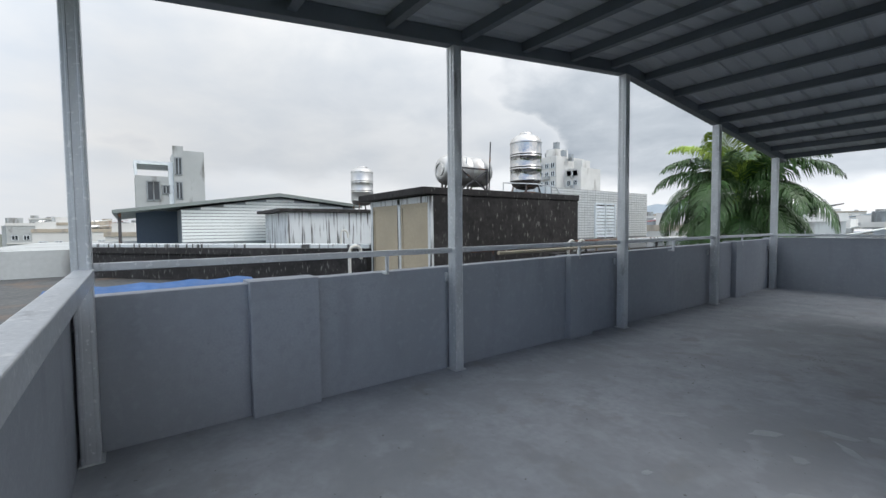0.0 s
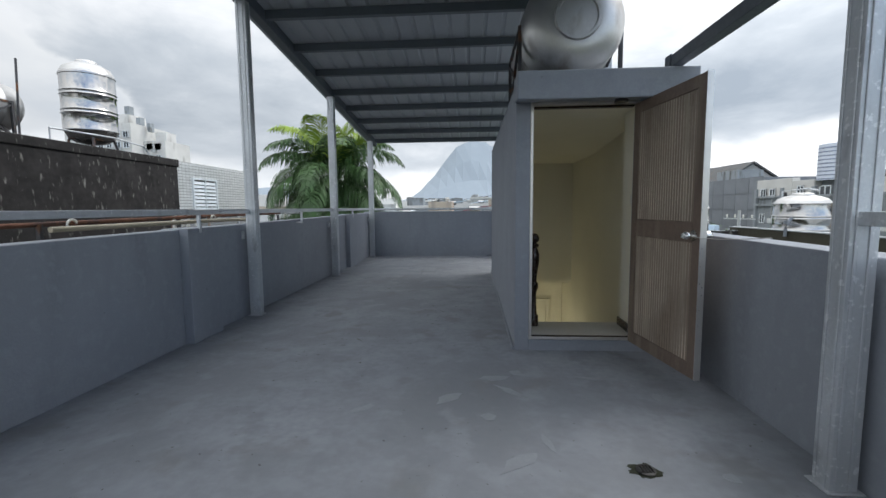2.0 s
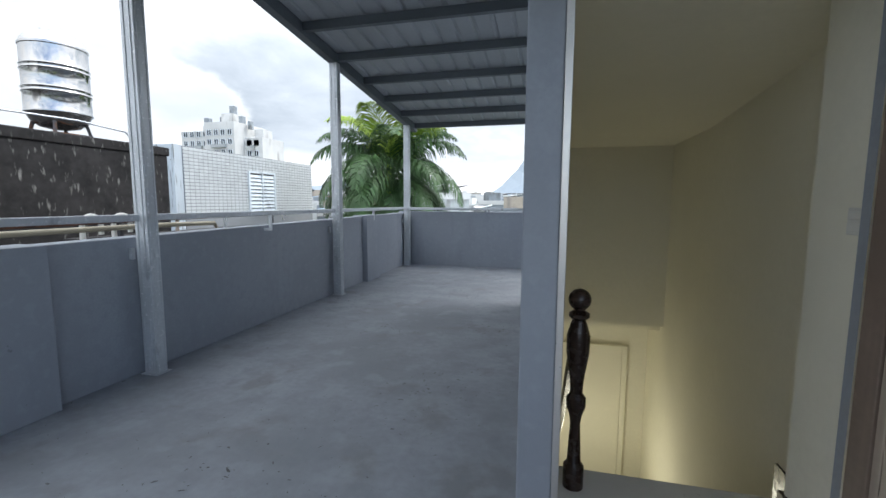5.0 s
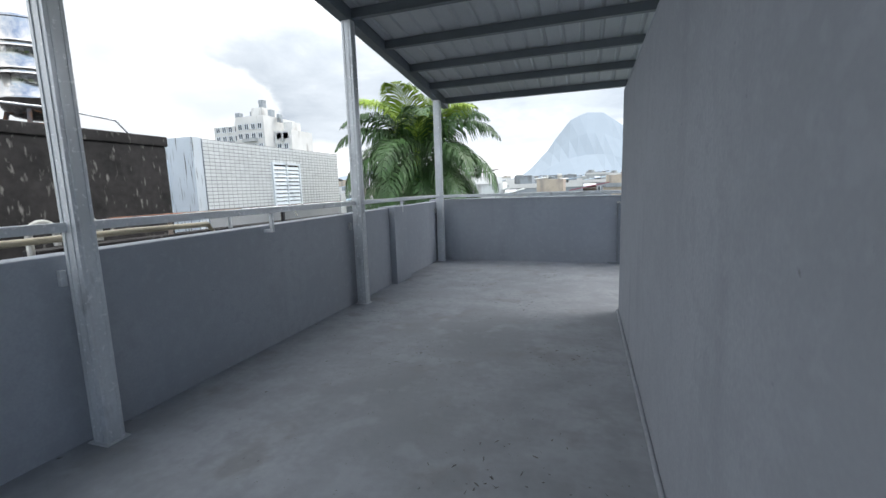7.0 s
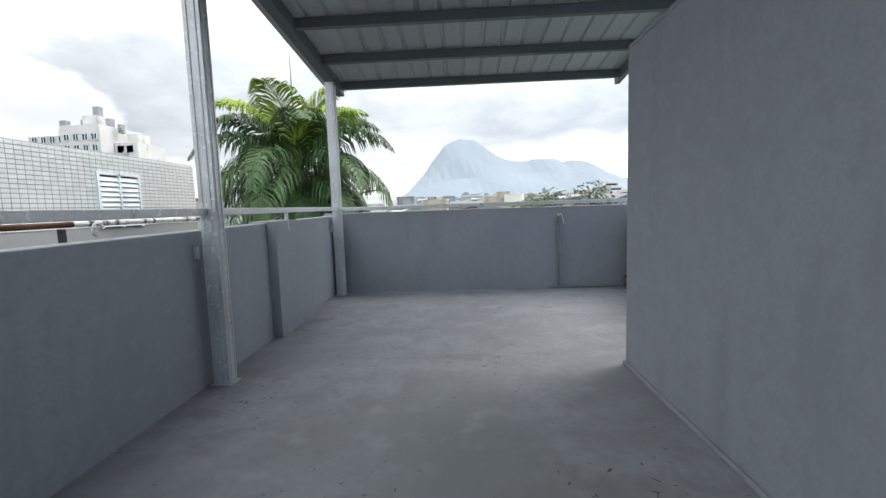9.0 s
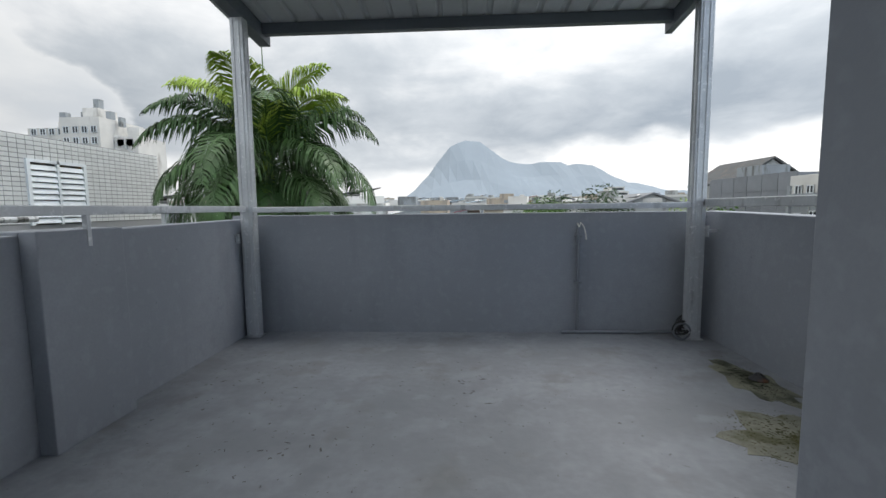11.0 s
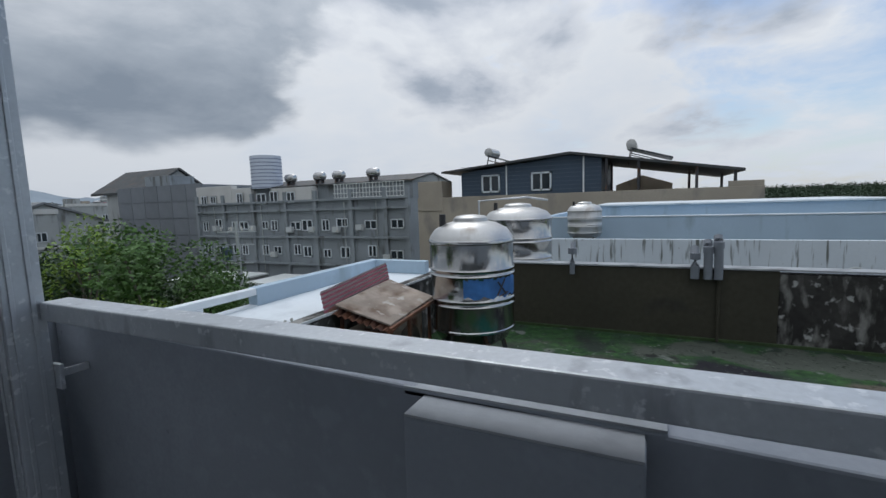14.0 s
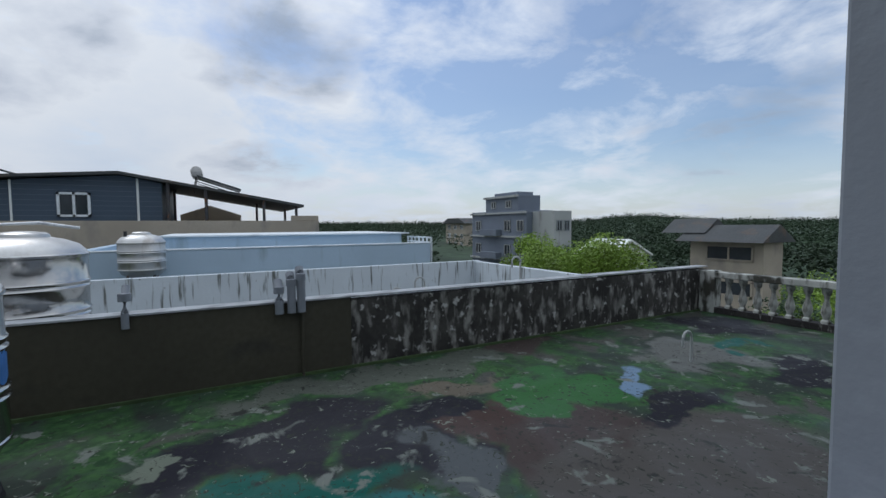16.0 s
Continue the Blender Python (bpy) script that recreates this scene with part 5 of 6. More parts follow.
by = thing("yellow_apartment_house", "cream four-storey apartment house with dark roof", "building")
obj("wall", boxes([(121, 134, -70, -60, GZ, 2.2)]), beige, by)
bm = bmesh.new()
prism(bm, [(120, 2.2), (135, 2.2), (131, 3.9), (124, 3.9)], "y", -71, -59)
obj("roof", bm, dark_roof, by)
glaze(by, "y", -60, [(a, z, 1.6, 1.4) for z in (-4.6, -1.8, 1.0) for a in (123.5, 127.5, 131.5)], 0.1)
hh = thing("old_house", "beige house with dark hipped roof and wide shaded windows", "house")
obj("wall", boxes([(19.6, 24.6, -24.5, -22.0, GZ, 0.35)]), beige, hh)
bm = bmesh.new()
prism(bm, [(-25.4, 0.3), (-21.0, 0.3), (-23.2, 1.5)], "x", 19.2, 25.2)
prism(bm, [(-25.2, 0.9), (-21.9, 0.9), (-23.6, 2.0)], "x", 23.5, 27)
obj("roof", bm, dark_roof, hh)
glaze(hh, "y", -22.0, [(21.8, -0.5, 3.2, 1.1), (21.8, -3.0, 3.2, 1.1)], 0.08, beige)
wh = thing("white_house", "small white house with pale gable roof", "house")
bm = bmesh.new()
prism(bm, [(-33, GZ), (-27, GZ), (-27, -1.7), (-30, -0.3), (-33, -1.7)], "x", 36.5, 41)
obj("wall", bm, whiteb, wh)
bm = bmesh.new()
prism(bm, [(-33.6, -2.0), (-30, -0.3), (-26.4, -2.0), (-26.4, -1.8), (-30, -0.05), (-33.6, -1.8)], "x", 36.2, 41.4)
obj("roof", bm, siding, wh)
glaze(wh, "y", -27, [(38, -3, 1.0, 1.1), (39.8, -3, 1.0, 1.1)], 0.08)

# -- west side: roofs next door --
structure("west_roof", boxes([(-13.5, -0.17, -4.0, 12.0, GZ, 0.15)]), dark_roof, "dark flat roof next door", "roof")
box_house = thing("stair_box", "mould-blackened concrete stair box with two faded doors", "stair housing")
bm = boxes([(-5.5, -3.02, 4.97, 9.33, 0.15, 2.12)])
obj("wall", bm, black_wall, box_house, 0.015)
obj("roof_slab", boxes([(-5.75, -3.0, 4.72, 9.36, 2.121, 2.26)]), black_wall, box_house, 0.015)
obj("door_surround", boxes([(-5.48, -5.38, 4.9, 4.969, 0.15, 2.1), (-4.26, -4.14, 4.9, 4.969, 0.15, 2.1), (-3.12, -3.02, 4.9, 4.969, 0.15, 2.1), (-5.38, -3.12, 4.9, 4.969, 1.98, 2.1)]), stain_white, box_house, 0.006)
for x0, x1 in ((-5.38, -4.26), (-4.14, -3.12)):
    obj("door", boxes([(x0, x1, 4.93, 4.965, 0.2, 1.98), (x0, x0 + 0.06, 4.915, 4.93, 0.2, 1.98), (x1 - 0.06, x1, 4.915, 4.93, 0.2, 1.98), (x0 + 0.06, x1 - 0.06, 4.915, 4.93, 1.90, 1.98)]), beige_door, box_house, 0.004)
tank_lying(-3.95, 5.85, 7.1, 2.75, 0.33, "lying stainless steel water tank on the black stair box", 2.26)
standing_tank(-3.75, 8.25, 2.26, 0.38, 0.95, 0.34, "upright stainless steel water tank on the black stair box")
bm = bmesh.new()
tube(bm, [(-3.6, 6.9, 2.26), (-3.6, 6.95, 3.4)], 0.015, 6)
tagged(obj("antenna_rod", bm, iron), "thin dark rod beside the tanks", "antenna")
pr = thing("pipe_rail", "bent galvanised pipe frame beside the tanks", "pipe", (-3.35, 0, 2.26))
bm = bmesh.new()
tube(bm, [(0, 7.1, 0), (0, 7.1, 0.22), (0, 8.2, 0.25), (0, 8.9, 0.2), (0, 9.1, 0.0)], 0.014, 6)
tube(bm, [(-0.3, 6.1, 0.3), (-0.3, 6.1, 0.75), (-0.3, 6.3, 0.75), (-0.3, 6.3, 0.3)], 0.012, 6)
obj("tube", bm, galv, pr)
# long low wall to the black box
lw = bmesh.new()
a, b = Vector((-13.2, -0.9, 0)), Vector((-5.5, 4.85, 0))
d = (b - a).normalized()
nrm = Vector((-d.y, d.x, 0)) * 0.12
for z0, z1, w in ((0.15, 0.86, 1.0), (0.862, 1.03, 1.4)):
    pts = [a - nrm * w, b - nrm * w, b + nrm * w, a + nrm * w]
    prism(lw, [(p.x, p.y) for p in pts], "z", z0, z1)
structure("west_low_wall", lw, black_wall, "low dark roof wall with mouldy top", "wall", 0.01)
white = bmesh.new()
pts = [a + nrm * 0.8, b + nrm * 0.8, b + nrm * 5, a + nrm * 5]
prism(white, [(p.x, p.y) for p in pts], "z", 0.9, 1.12)
structure("west_white_roof", white, stain_white, "stained white roof edge", "roof", 0.01)
wh2 = thing("white_stair_box", "white plaster stair box with black streaks", "stair housing")
obj("wall", boxes([(-15.0, -12.0, 4.9, 9.5, 0.9, 2.12)]), stain_white, wh2, 0.01)
obj("roof_slab", boxes([(-15.1, -11.85, 4.6, 9.6, 2.122, 2.24)]), black_wall, wh2, 0.01)
standing_tank(-13.6, 8.6, 2.24, 0.47, 1.25, 0.45, "upright pale steel water tank on the white stair box", steel_dull)
shed = thing("metal_shed", "white metal-sided shed with grey low gable roof", "shed")
bm = bmesh.new()
prism(bm, [(2.0, GZ), (9.2, GZ), (9.2, 2.45), (5.6, 2.85), (2.0, 2.3)], "x", -26, -15.6)
obj("wall", bm, concrete, shed)
for k in range(14):
    z = 1.05 + k * 0.125
    lo_y, hi_y = 2.0 + max(0.0, z + 0.1 - 2.3) / 0.55 * 3.6, 9.2 - max(0.0, z + 0.1 - 2.45) / 0.4 * 3.6
    obj("siding_strip", boxes([(-15.6, -15.57, lo_y, hi_y, z, z + 0.1)]), siding, shed)
bm = bmesh.new()
prism(bm, [(-0.1, 2.12), (5.6, 2.9), (9.4, 2.5), (9.4, 2.62), (5.6, 3.04), (-0.1, 2.24)], "x", -26.5, -15.3)
obj("roof", bm, mat("green_grey_roof", (0.20, 0.23, 0.22), 0.6, 0, 0.1, 0.6, 8, 0.05), shed)
obj("porch_post", boxes([(-15.6, -15.5, 0.05, 0.15, 0.5, 2.16)]), iron, shed)
obj("porch_wall", boxes([(-17.5, -17.3, 0.6, 2.0, 0.8, 2.3)]), blueshed, shed)
structure("shed_base", boxes([(-27, -13.5, -3.5, 10.5, GZ, 0.95)]), concrete_l, "pale roof under the metal shed", "roof")
for x, y, z in ((-6.3, 4.5, 1.03), (-2.2, 2.9, 0.15), (-1.2, 6.6, 0.15), (-1.25, 6.95, 0.15)):
    v = thing("vent_pipe", "white hooked vent pipe on the roof next door", "pipe", (x, y, z), "hooked vent pipes")
    bm = bmesh.new()
    h = 0.34 if z > 1 else 1.0
    tube(bm, [(0, 0, 0), (0, 0, h)] + arc((0, 0.09, h), 0.09, 180, 0, 10, "yz") + [(0, 0.18, h - 0.1)], 0.024, 10)
    obj("tube", bm, plastic, v, smooth=True)
tarp = bmesh.new()
for i in range(12):
    for j in range(4):
        q = []
        for u, w in ((i, j), (i + 1, j), (i + 1, j + 1), (i, j + 1)):
            q.append(tarp.verts.new((-1.0 - w * 0.09, -0.3 + u * 0.14, 0.91 + 0.012 * math.sin(u * 2.1 + w) + 0.02 * w)))
        tarp.faces.new(q)
bmesh.ops.remove_doubles(tarp, verts=tarp.verts, dist=0.001)
tp = thing("tarp_stack", "blue tarp over a stack on the next roof", "tarp")
obj("tarp", tarp, blue_tarp, tp, smooth=True)
obj("stack", boxes([(-1.34, -1.03, -0.25, 1.3, 0.15, 0.9)]), board, tp)
# pipe run on the neighbour's wall, beyond the rail
structure("west_parapet", boxes([(-1.9, -1.7, 6.9, 12.0, 0.15, 0.98)]), black_wall, "mouldy low wall next door", "wall", 0.01)
pr = thing("pipe_run", "old cream plastic pipes on the wall next door", "pipe")
for k in range(3):
    bm = bmesh.new()
    tube(bm, [(-1.8 + k * 0.07, 7.4 + 0.8 * k, 0.98), (-1.8 + k * 0.07, 7.4 + 0.8 * k, 1.14), (-1.8 + k * 0.07, 7.6 + 0.8 * k, 1.19), (-1.8 + k * 0.07, 12, 1.19)], 0.028, 8)
    obj("tube", bm, [rust, board, stain_white][k], pr, smooth=True)

# white tiled building with louvre
tiled = thing("tiled_building", "white tiled rooftop building with a louvred vent", "building")
TX, TY0, TY1, TZ = -9.3, 15.9, 24.1, 3.28
obj("wall", boxes([(-15, TX - 0.02, TY0, TY1, GZ, TZ)]), grout, tiled)
obj("corner_pier", boxes([(-11.5, TX - 0.05, TY0 - 0.35, TY0 - 0.001, GZ, TZ + 0.03)]), stain_white2, tiled)
rows_n, cols_n = 19, 37
rest = bmesh.new()
tile_bm = boxes([(-0.02, 0.0, 0.0, 0.205, 0.0, 0.1)])
base_tile = None
count = 0
for j in range(rows_n):
    for i in range(cols_n):
        y, z = TY0 + 0.01 + i * 0.221, 0.95 + j * 0.1225
        if 19.1 < y < 20.95 and z < 2.6:
            continue
        if count < 290 and j >= 8:
            if base_tile is None:
                base_tile = obj("tile", tile_bm, tilew, tiled)
                p = base_tile
            else:
                p = base_tile.copy()
                scene.collection.objects.link(p)
            p.location = (TX, y, z)
            count += 1
        else:
            box(rest, TX - 0.02, TX, y, y + 0.205, z, z + 0.1)
tagged(obj("tile_field", rest, tilew, tiled), kind="stuff")
obj("louvre_frame", boxes([(TX - 0.03, TX + 0.05, 19.15, 19.25, 0.9, 2.66), (TX - 0.03, TX + 0.05, 20.85, 20.95, 0.9, 2.66), (TX - 0.03, TX + 0.05, 20.0, 20.08, 0.9, 2.66), (TX - 0.03, TX + 0.05, 19.25, 20.85, 2.58, 2.66)]), white_paint, tiled)
obj("louvre_back", boxes([(TX - 0.019, TX - 0.012, 19.25, 20.85, 0.9, 2.58)]), iron, tiled)
for k in range(10):
    bm = bmesh.new()
    prism(bm, [(TX - 0.01, 0.98 + k * 0.16), (TX + 0.04, 0.94 + k * 0.16), (TX + 0.045, 0.955 + k * 0.16), (TX - 0.005, 1.08 + k * 0.16)], "y", 19.25, 20.85)
    obj("slat", bm, white_paint, tiled)

obj("side_louvre_frame", boxes([(-11.42, -11.34, TY0 - 0.40, TY0 - 0.35, 0.9, 2.62), (-10.56, -10.48, TY0 - 0.40, TY0 - 0.35, 0.9, 2.62), (-11.34, -10.56, TY0 - 0.40, TY0 - 0.35, 2.54, 2.62)]), white_paint, tiled)
for k in range(10):
    bm = bmesh.new()
    prism(bm, [(TY0 - 0.352, 1.06 + k * 0.155), (TY0 - 0.40, 0.94 + k * 0.155), (TY0 - 0.405, 0.955 + k * 0.155), (TY0 - 0.357, 1.075 + k * 0.155)], "x", -11.34, -10.56)
    obj("slat", bm, white_paint, tiled)
rp = thing("service_pipe", "rusty steel service pipe carried along the next roof", "pipe", (-1.0, 0, 0))
bm = bmesh.new()
tube(bm, [(0, 4.2, 1.16), (0, 7.0, 1.19), (0.01, 9.3, 1.2)], 0.022, 10)
obj("tube", bm, rust, rp, smooth=True)
bm = bmesh.new()
tube(bm, [(0.12, 4.6, 1.12), (0.12, 7.2, 1.13), (0.14, 7.9, 1.12), (0.14, 8.0, 1.0), (0.14, 8.0, 0.2)], 0.026, 10)
obj("tube", bm, mat("yellowed_plastic", (0.42, 0.37, 0.27), 0.5, 0, 0.15, 3, 30, 0.05), rp, smooth=True)
for y in (4.6, 6.8, 9.2):
    bm = bmesh.new()
    bar(bm, (0.02, y, 0.15), (0.02, y, 1.17), 0.035)
    obj("support", bm, iron, rp)
    bm = bmesh.new()
    tube(bm, arc((0.03, y + 0.3, 1.15), 0.05, 20, 250, 10, "yz"), 0.012, 6)
    obj("hook", bm, plastic, rp)

# distant blocks of flats
apt = thing("apartment_tower", "white high-rise flats with balconies", "building")
bm = boxes([(-104, -94, 110, 122, GZ, 21.5), (-93.9, -84, 108, 122, GZ, 23.5), (-83.9, -78, 112, 122, GZ, 19.5), (-91.5, -87.5, 112, 118, 23.5, 26.5), (-82, -79, 114, 118, 19.5, 22), (-99, -96, 113, 117, 21.5, 23.5)])
obj("wall", bm, whiteb, apt)
for (x0, x1, y) in ((-104, -94, 110), (-93.9, -84, 108), (-83.9, -78, 112)):
    glaze(apt, "y", y, [(x0 + 1.6 + 2.3 * i, z, 1.5, 1.6) for i in range(int((x1 - x0) // 2.4)) for z in (9, 12, 15, 18, 20.6 if x1 < -80 else 18.0)], -0.2)
    for z in (4.4, 7.4, 10.4, 13.4, 16.4):
        obj("balcony", boxes([(x0 + 2.5, x1 - 2.5, y - 0.8, y, z, z + 0.9)]), concrete_l, apt)
for x0, x1, z in ((-98, -96.4, 23.5), (-92.4, -91.6, 23.5), (-89, -87.6, 26.5), (-86, -84.8, 23.5), (-83, -82.2, 22)):
    obj("roof_room", boxes([(x0, x1, 112.5, 114, z, z + 2.2)]), concrete, apt)
gt = thing("grey_tower_house", "grey eight-storey house with a white roof frame", "building")
obj("wall", boxes([(-66, -60, 1.3, 5.2, GZ, 8.2), (-66, -59.5, 5.4, 8.6, GZ, 11.5), (-60.2, -59.4, 5.2, 6.3, GZ, 12.0)]), concrete_l, gt)
obj("roof_frame", boxes([(-66, -59.9, 1.2, 5.4, 9.6, 10.0), (-60.4, -59.9, 4.7, 5.2, 2, 9.6), (-60.4, -59.9, 1.2, 1.5, 8.2, 9.6)]), white_paint, gt)
glaze(gt, "x", -60, [(3.1, 6.4, 1.4, 2.4), (3.1, 3.2, 1.4, 2.4), (4.4, 6.6, 0.8, 1.1), (4.4, 3.9, 0.8, 1.1)], 0.15, concrete)
glaze(gt, "x", -59.4, [(5.75, z, 0.8, 2.2) for z in (9.5, 6.5, 3.5)], 0.1, concrete)

# houses of the town, in loose rows
rr = random.Random(21)
houses = []
wall_set = [whiteb, beige, concrete_l, concrete, whiteb]
for k in range(5):
    h = thing("town_house", "small distant town house with flat roof and windows", "house", (0, 0, 0), "distant town houses")
    w, dp, ht = 7 + 1.5 * k, 9.0, 9.4 + 0.8 * (k % 3)
    obj("wall", boxes([(-w / 2, w / 2, 0, dp, 0, ht), (-w / 2 + 0.5, -w / 2 + 3.5, 2, 6, ht, ht + 2.0)]), wall_set[k], h)
    obj("parapet", boxes([(-w / 2 - 0.15, w / 2 + 0.15, -0.15, 0.15, ht - 0.1, ht + 0.6), (-w / 2 - 0.15, w / 2 + 0.15, -0.3, 0, 6.2, 6.5)]), wall_set[(k + 2) % 5], h)
    f, g = bmesh.new(), bmesh.new()
    for z in (4.6, 7.8):
        for i in range(int(w // 2.2)):
            window(f, g, "y", -w / 2 + 1.5 + 2.2 * i, z, 1.3, 1.3, 0.0, -0.1)
    obj("window_frame", f, white_paint, h)
    obj("window_pane", g, glass_m, h)
    bm = bmesh.new()
    lathe(bm, [(0.1, -0.8), (0.5, -0.7), (0.5, 0.7), (0.1, 0.8)], 12, (w / 4, 4, ht + 0.9), "x")
    obj("water_tank", bm, steel, h, smooth=True)
    bm = bmesh.new()
    prism(bm, [(0, ht + 0.6), (w / 2, ht + 1.4), (w / 2, ht + 1.5), (0, ht + 0.7)], "y", 1, 6)
    obj("sheet_roof", bm, [siding, red_paint, dark_roof, paleblue, siding][k], h)
    houses.append(h)
n = 0
for ring, (dist, cnt, a0, a1) in enumerate(((48, 8, -58, 6), (75, 18, -100, 22), (110, 26, -100, 24), (160, 34, -100, 28), (230, 44, -100, 30), (330, 50, -100, 34))):
    for i in range(cnt):
        a = a0 + (a1 - a0) * (i + rr.uniform(0.1, 0.9)) / cnt
        dd = dist * rr.uniform(0.88, 1.15)
        x, y = dd * math.sin(radians(a)), 6 + dd * math.cos(radians(a))
        if (-8 < x < 2 and y < 30) or (x < -70 and 95 < y < 125) or (-28 < x < 0 and y < 26) or (-70 < x < -55 and -4 < y < 14) or (x > 3 and y < 66):
            continue
        src = houses[rr.randrange(5)]
        m = pose(x, y, GZ - rr.uniform(0.3, 1.8) + (dist / 330) ** 2 * 3 + (dist / 330) * 4 + (0.0 if dist < 60 else 0.8), 0, 0, -a + rr.uniform(-12, 12))
        if n < 5:
            houses[n].matrix_basis = m
        else:
            copy_thing(src, m)
        n += 1
# white sheet roofs just beyond the north parapet
for x, y, w, dd, z in ((-6, 40, 9, 10, -0.2), (4, 34, 7, 12, -1.6), (-16, 46, 9, 9, 0.5)):
    s = thing("sheet_roof_house", "low house with a white corrugated sheet roof", "house", (x, y, 0), "white sheet-roofed houses")
    bm = bmesh.new()
    prism(bm, [(-w / 2, GZ), (w / 2, GZ), (w / 2, z - 0.8), (0, z), (-w / 2, z - 0.8)], "y", 0, dd)
    obj("wall", bm, concrete_l, s)
    bm = bmesh.new()
    corrugated(bm, (-w / 2 - 0.3, -0.3, z - 0.82), (0, dd + 0.6, 0), (w / 2 + 0.3, 0, 0.9), 40, 0.05)
    corrugated(bm, (0, -0.3, z + 0.08), (0, dd + 0.6, 0), (w / 2 + 0.3, 0, -0.9), 40, 0.05)
    obj("sheet_roof", bm, siding, s)

# ---- plants ----
def palm(x, y, top, label):
    """A royal palm: slender trunk, smooth crownshaft and arching feather leaves."""
    p = thing("palm_tree", label, "palm tree", (x, y, GZ))
    h = top - GZ
    bm = bmesh.new()
    lathe(bm, [(0.34, 0), (0.27, 0.8), (0.22, h * 0.4), (0.2, h * 0.7), (0.15, h - 1.0)], 16)
    obj("trunk", bm, bark, p, smooth=True)
    bm = bmesh.new()
    lathe(bm, [(0.15, h - 1.01), (0.21, h - 0.8), (0.17, h - 0.2), (0.06, h + 0.35)], 14)
    obj("crownshaft", bm, palm_young, p, smooth=True)
    bm = bmesh.new()
    lathe(bm, [(0.03, h), (0.03, h + 1.5), (0.018, h + 3.0), (0.004, h + 4.1)], 6)
    obj("spear_leaf", bm, palm_leaf, p)
    r = random.Random(12)
    nf = 38
    for k in range(nf):
        az = k * 2.39996 + r.uniform(-0.25, 0.25)
        u = (k + 0.5) / nf
        el = radians(82 - 122 * u ** 1.1 + r.uniform(-6, 6))            # young leaves upright, old ones hang
        ln = 4.0 * (0.82 + 0.22 * math.sin(math.pi * u)) * r.uniform(0.92, 1.08)
        sag = radians(74 + 38 * math.sin(math.pi * u) + r.uniform(-8, 8))
        out = Vector((math.cos(az), math.sin(az), 0))
        side = Vector((-math.sin(az), math.cos(az), 0))
        pos = Vector((0, 0, h + 0.1 - 0.4 * u)) + out * 0.1
        bm = bmesh.new()
        spine, dirs, steps = [], [], 46
        for s in range(steps + 1):
            e = el - sag * (s / steps) ** 1.5
            dv = out * math.cos(e) + Vector((0, 0, math.sin(e)))
            spine.append(pos.copy())
            dirs.append(dv)
            pos += dv * ln / steps
        tube(bm, spine[::5], 0.022, 4)
        for s in range(4, steps + 1):
            f = s / steps
            ll = 0.95 * math.sin(math.pi * min(1, 0.16 + 0.84 * f) ** 0.85) * 1.2 + 0.28
            lift = 0.75 * (1 - u) ** 2                                 # young leaflets still stand out stiffly
            for sg in (-1, 1):
                for rep in (0, 0.5):
                    a0 = spine[s] + dirs[s] * (rep * ln / steps)
                    hang = r.uniform(0.75, 1.35) * (1 - lift)
                    dv = (side * sg * r.uniform(0.55, 0.8) + dirs[s] * r.uniform(0.35, 0.6) + Vector((0, 0, 0.42 - hang * 0.45))).normalized()
                    mid = a0 + dv * ll * 0.38
                    low_ = mid + (dv * 0.7 + Vector((0, 0, -0.75 * hang))).normalized() * ll * 0.32
                    end = low_ + (dv * 0.35 + Vector((0, 0, -1.15 * hang - 0.1))).normalized() * ll * 0.34
                    wv = (dirs[s] + side * sg * r.uniform(-0.5, 0.5)).normalized() * 0.029
                    q = [bm.verts.new(v) for v in (a0 - wv * 0.4, a0 + wv * 0.4, mid + wv, mid - wv, low_ + wv * 0.8, low_ - wv * 0.8)]
                    tip = bm.verts.new(end)
                    bm.faces.new(q[:4])
                    bm.faces.new((q[3], q[2], q[4], q[5]))
                    bm.faces.new((q[5], q[4], tip))
        obj("frond", bm, palm_young if k in (0, 2, 4, 5) else palm_leaf, p)
    return p


palm(-3.95, 21.6, 2.75, "royal palm with arching green feather leaves")


def leaf_cloud(bm, c, rad, n, size, r):
    """Leaves scattered through an uneven lump."""
    for _ in range(n):
        v = Vector((r.gauss(0, 1), r.gauss(0, 1), r.gauss(0, 0.8)))
        v = v.normalized() * rad * r.random() ** 0.4
        p = Vector(c) + v
        a = Vector((r.gauss(0, 1), r.gauss(0, 1), r.gauss(0, 0.6))).normalized()
        b = a.cross(Vector((r.gauss(0, 1), r.gauss(0, 1), r.gauss(0, 1)))).normalized()
        s = size * r.uniform(0.6, 1.3)
        q = [bm.verts.new(p + w) for w in (-a * s, b * s * 0.45, a * s, -b * s * 0.45)]
        bm.faces.new(q)


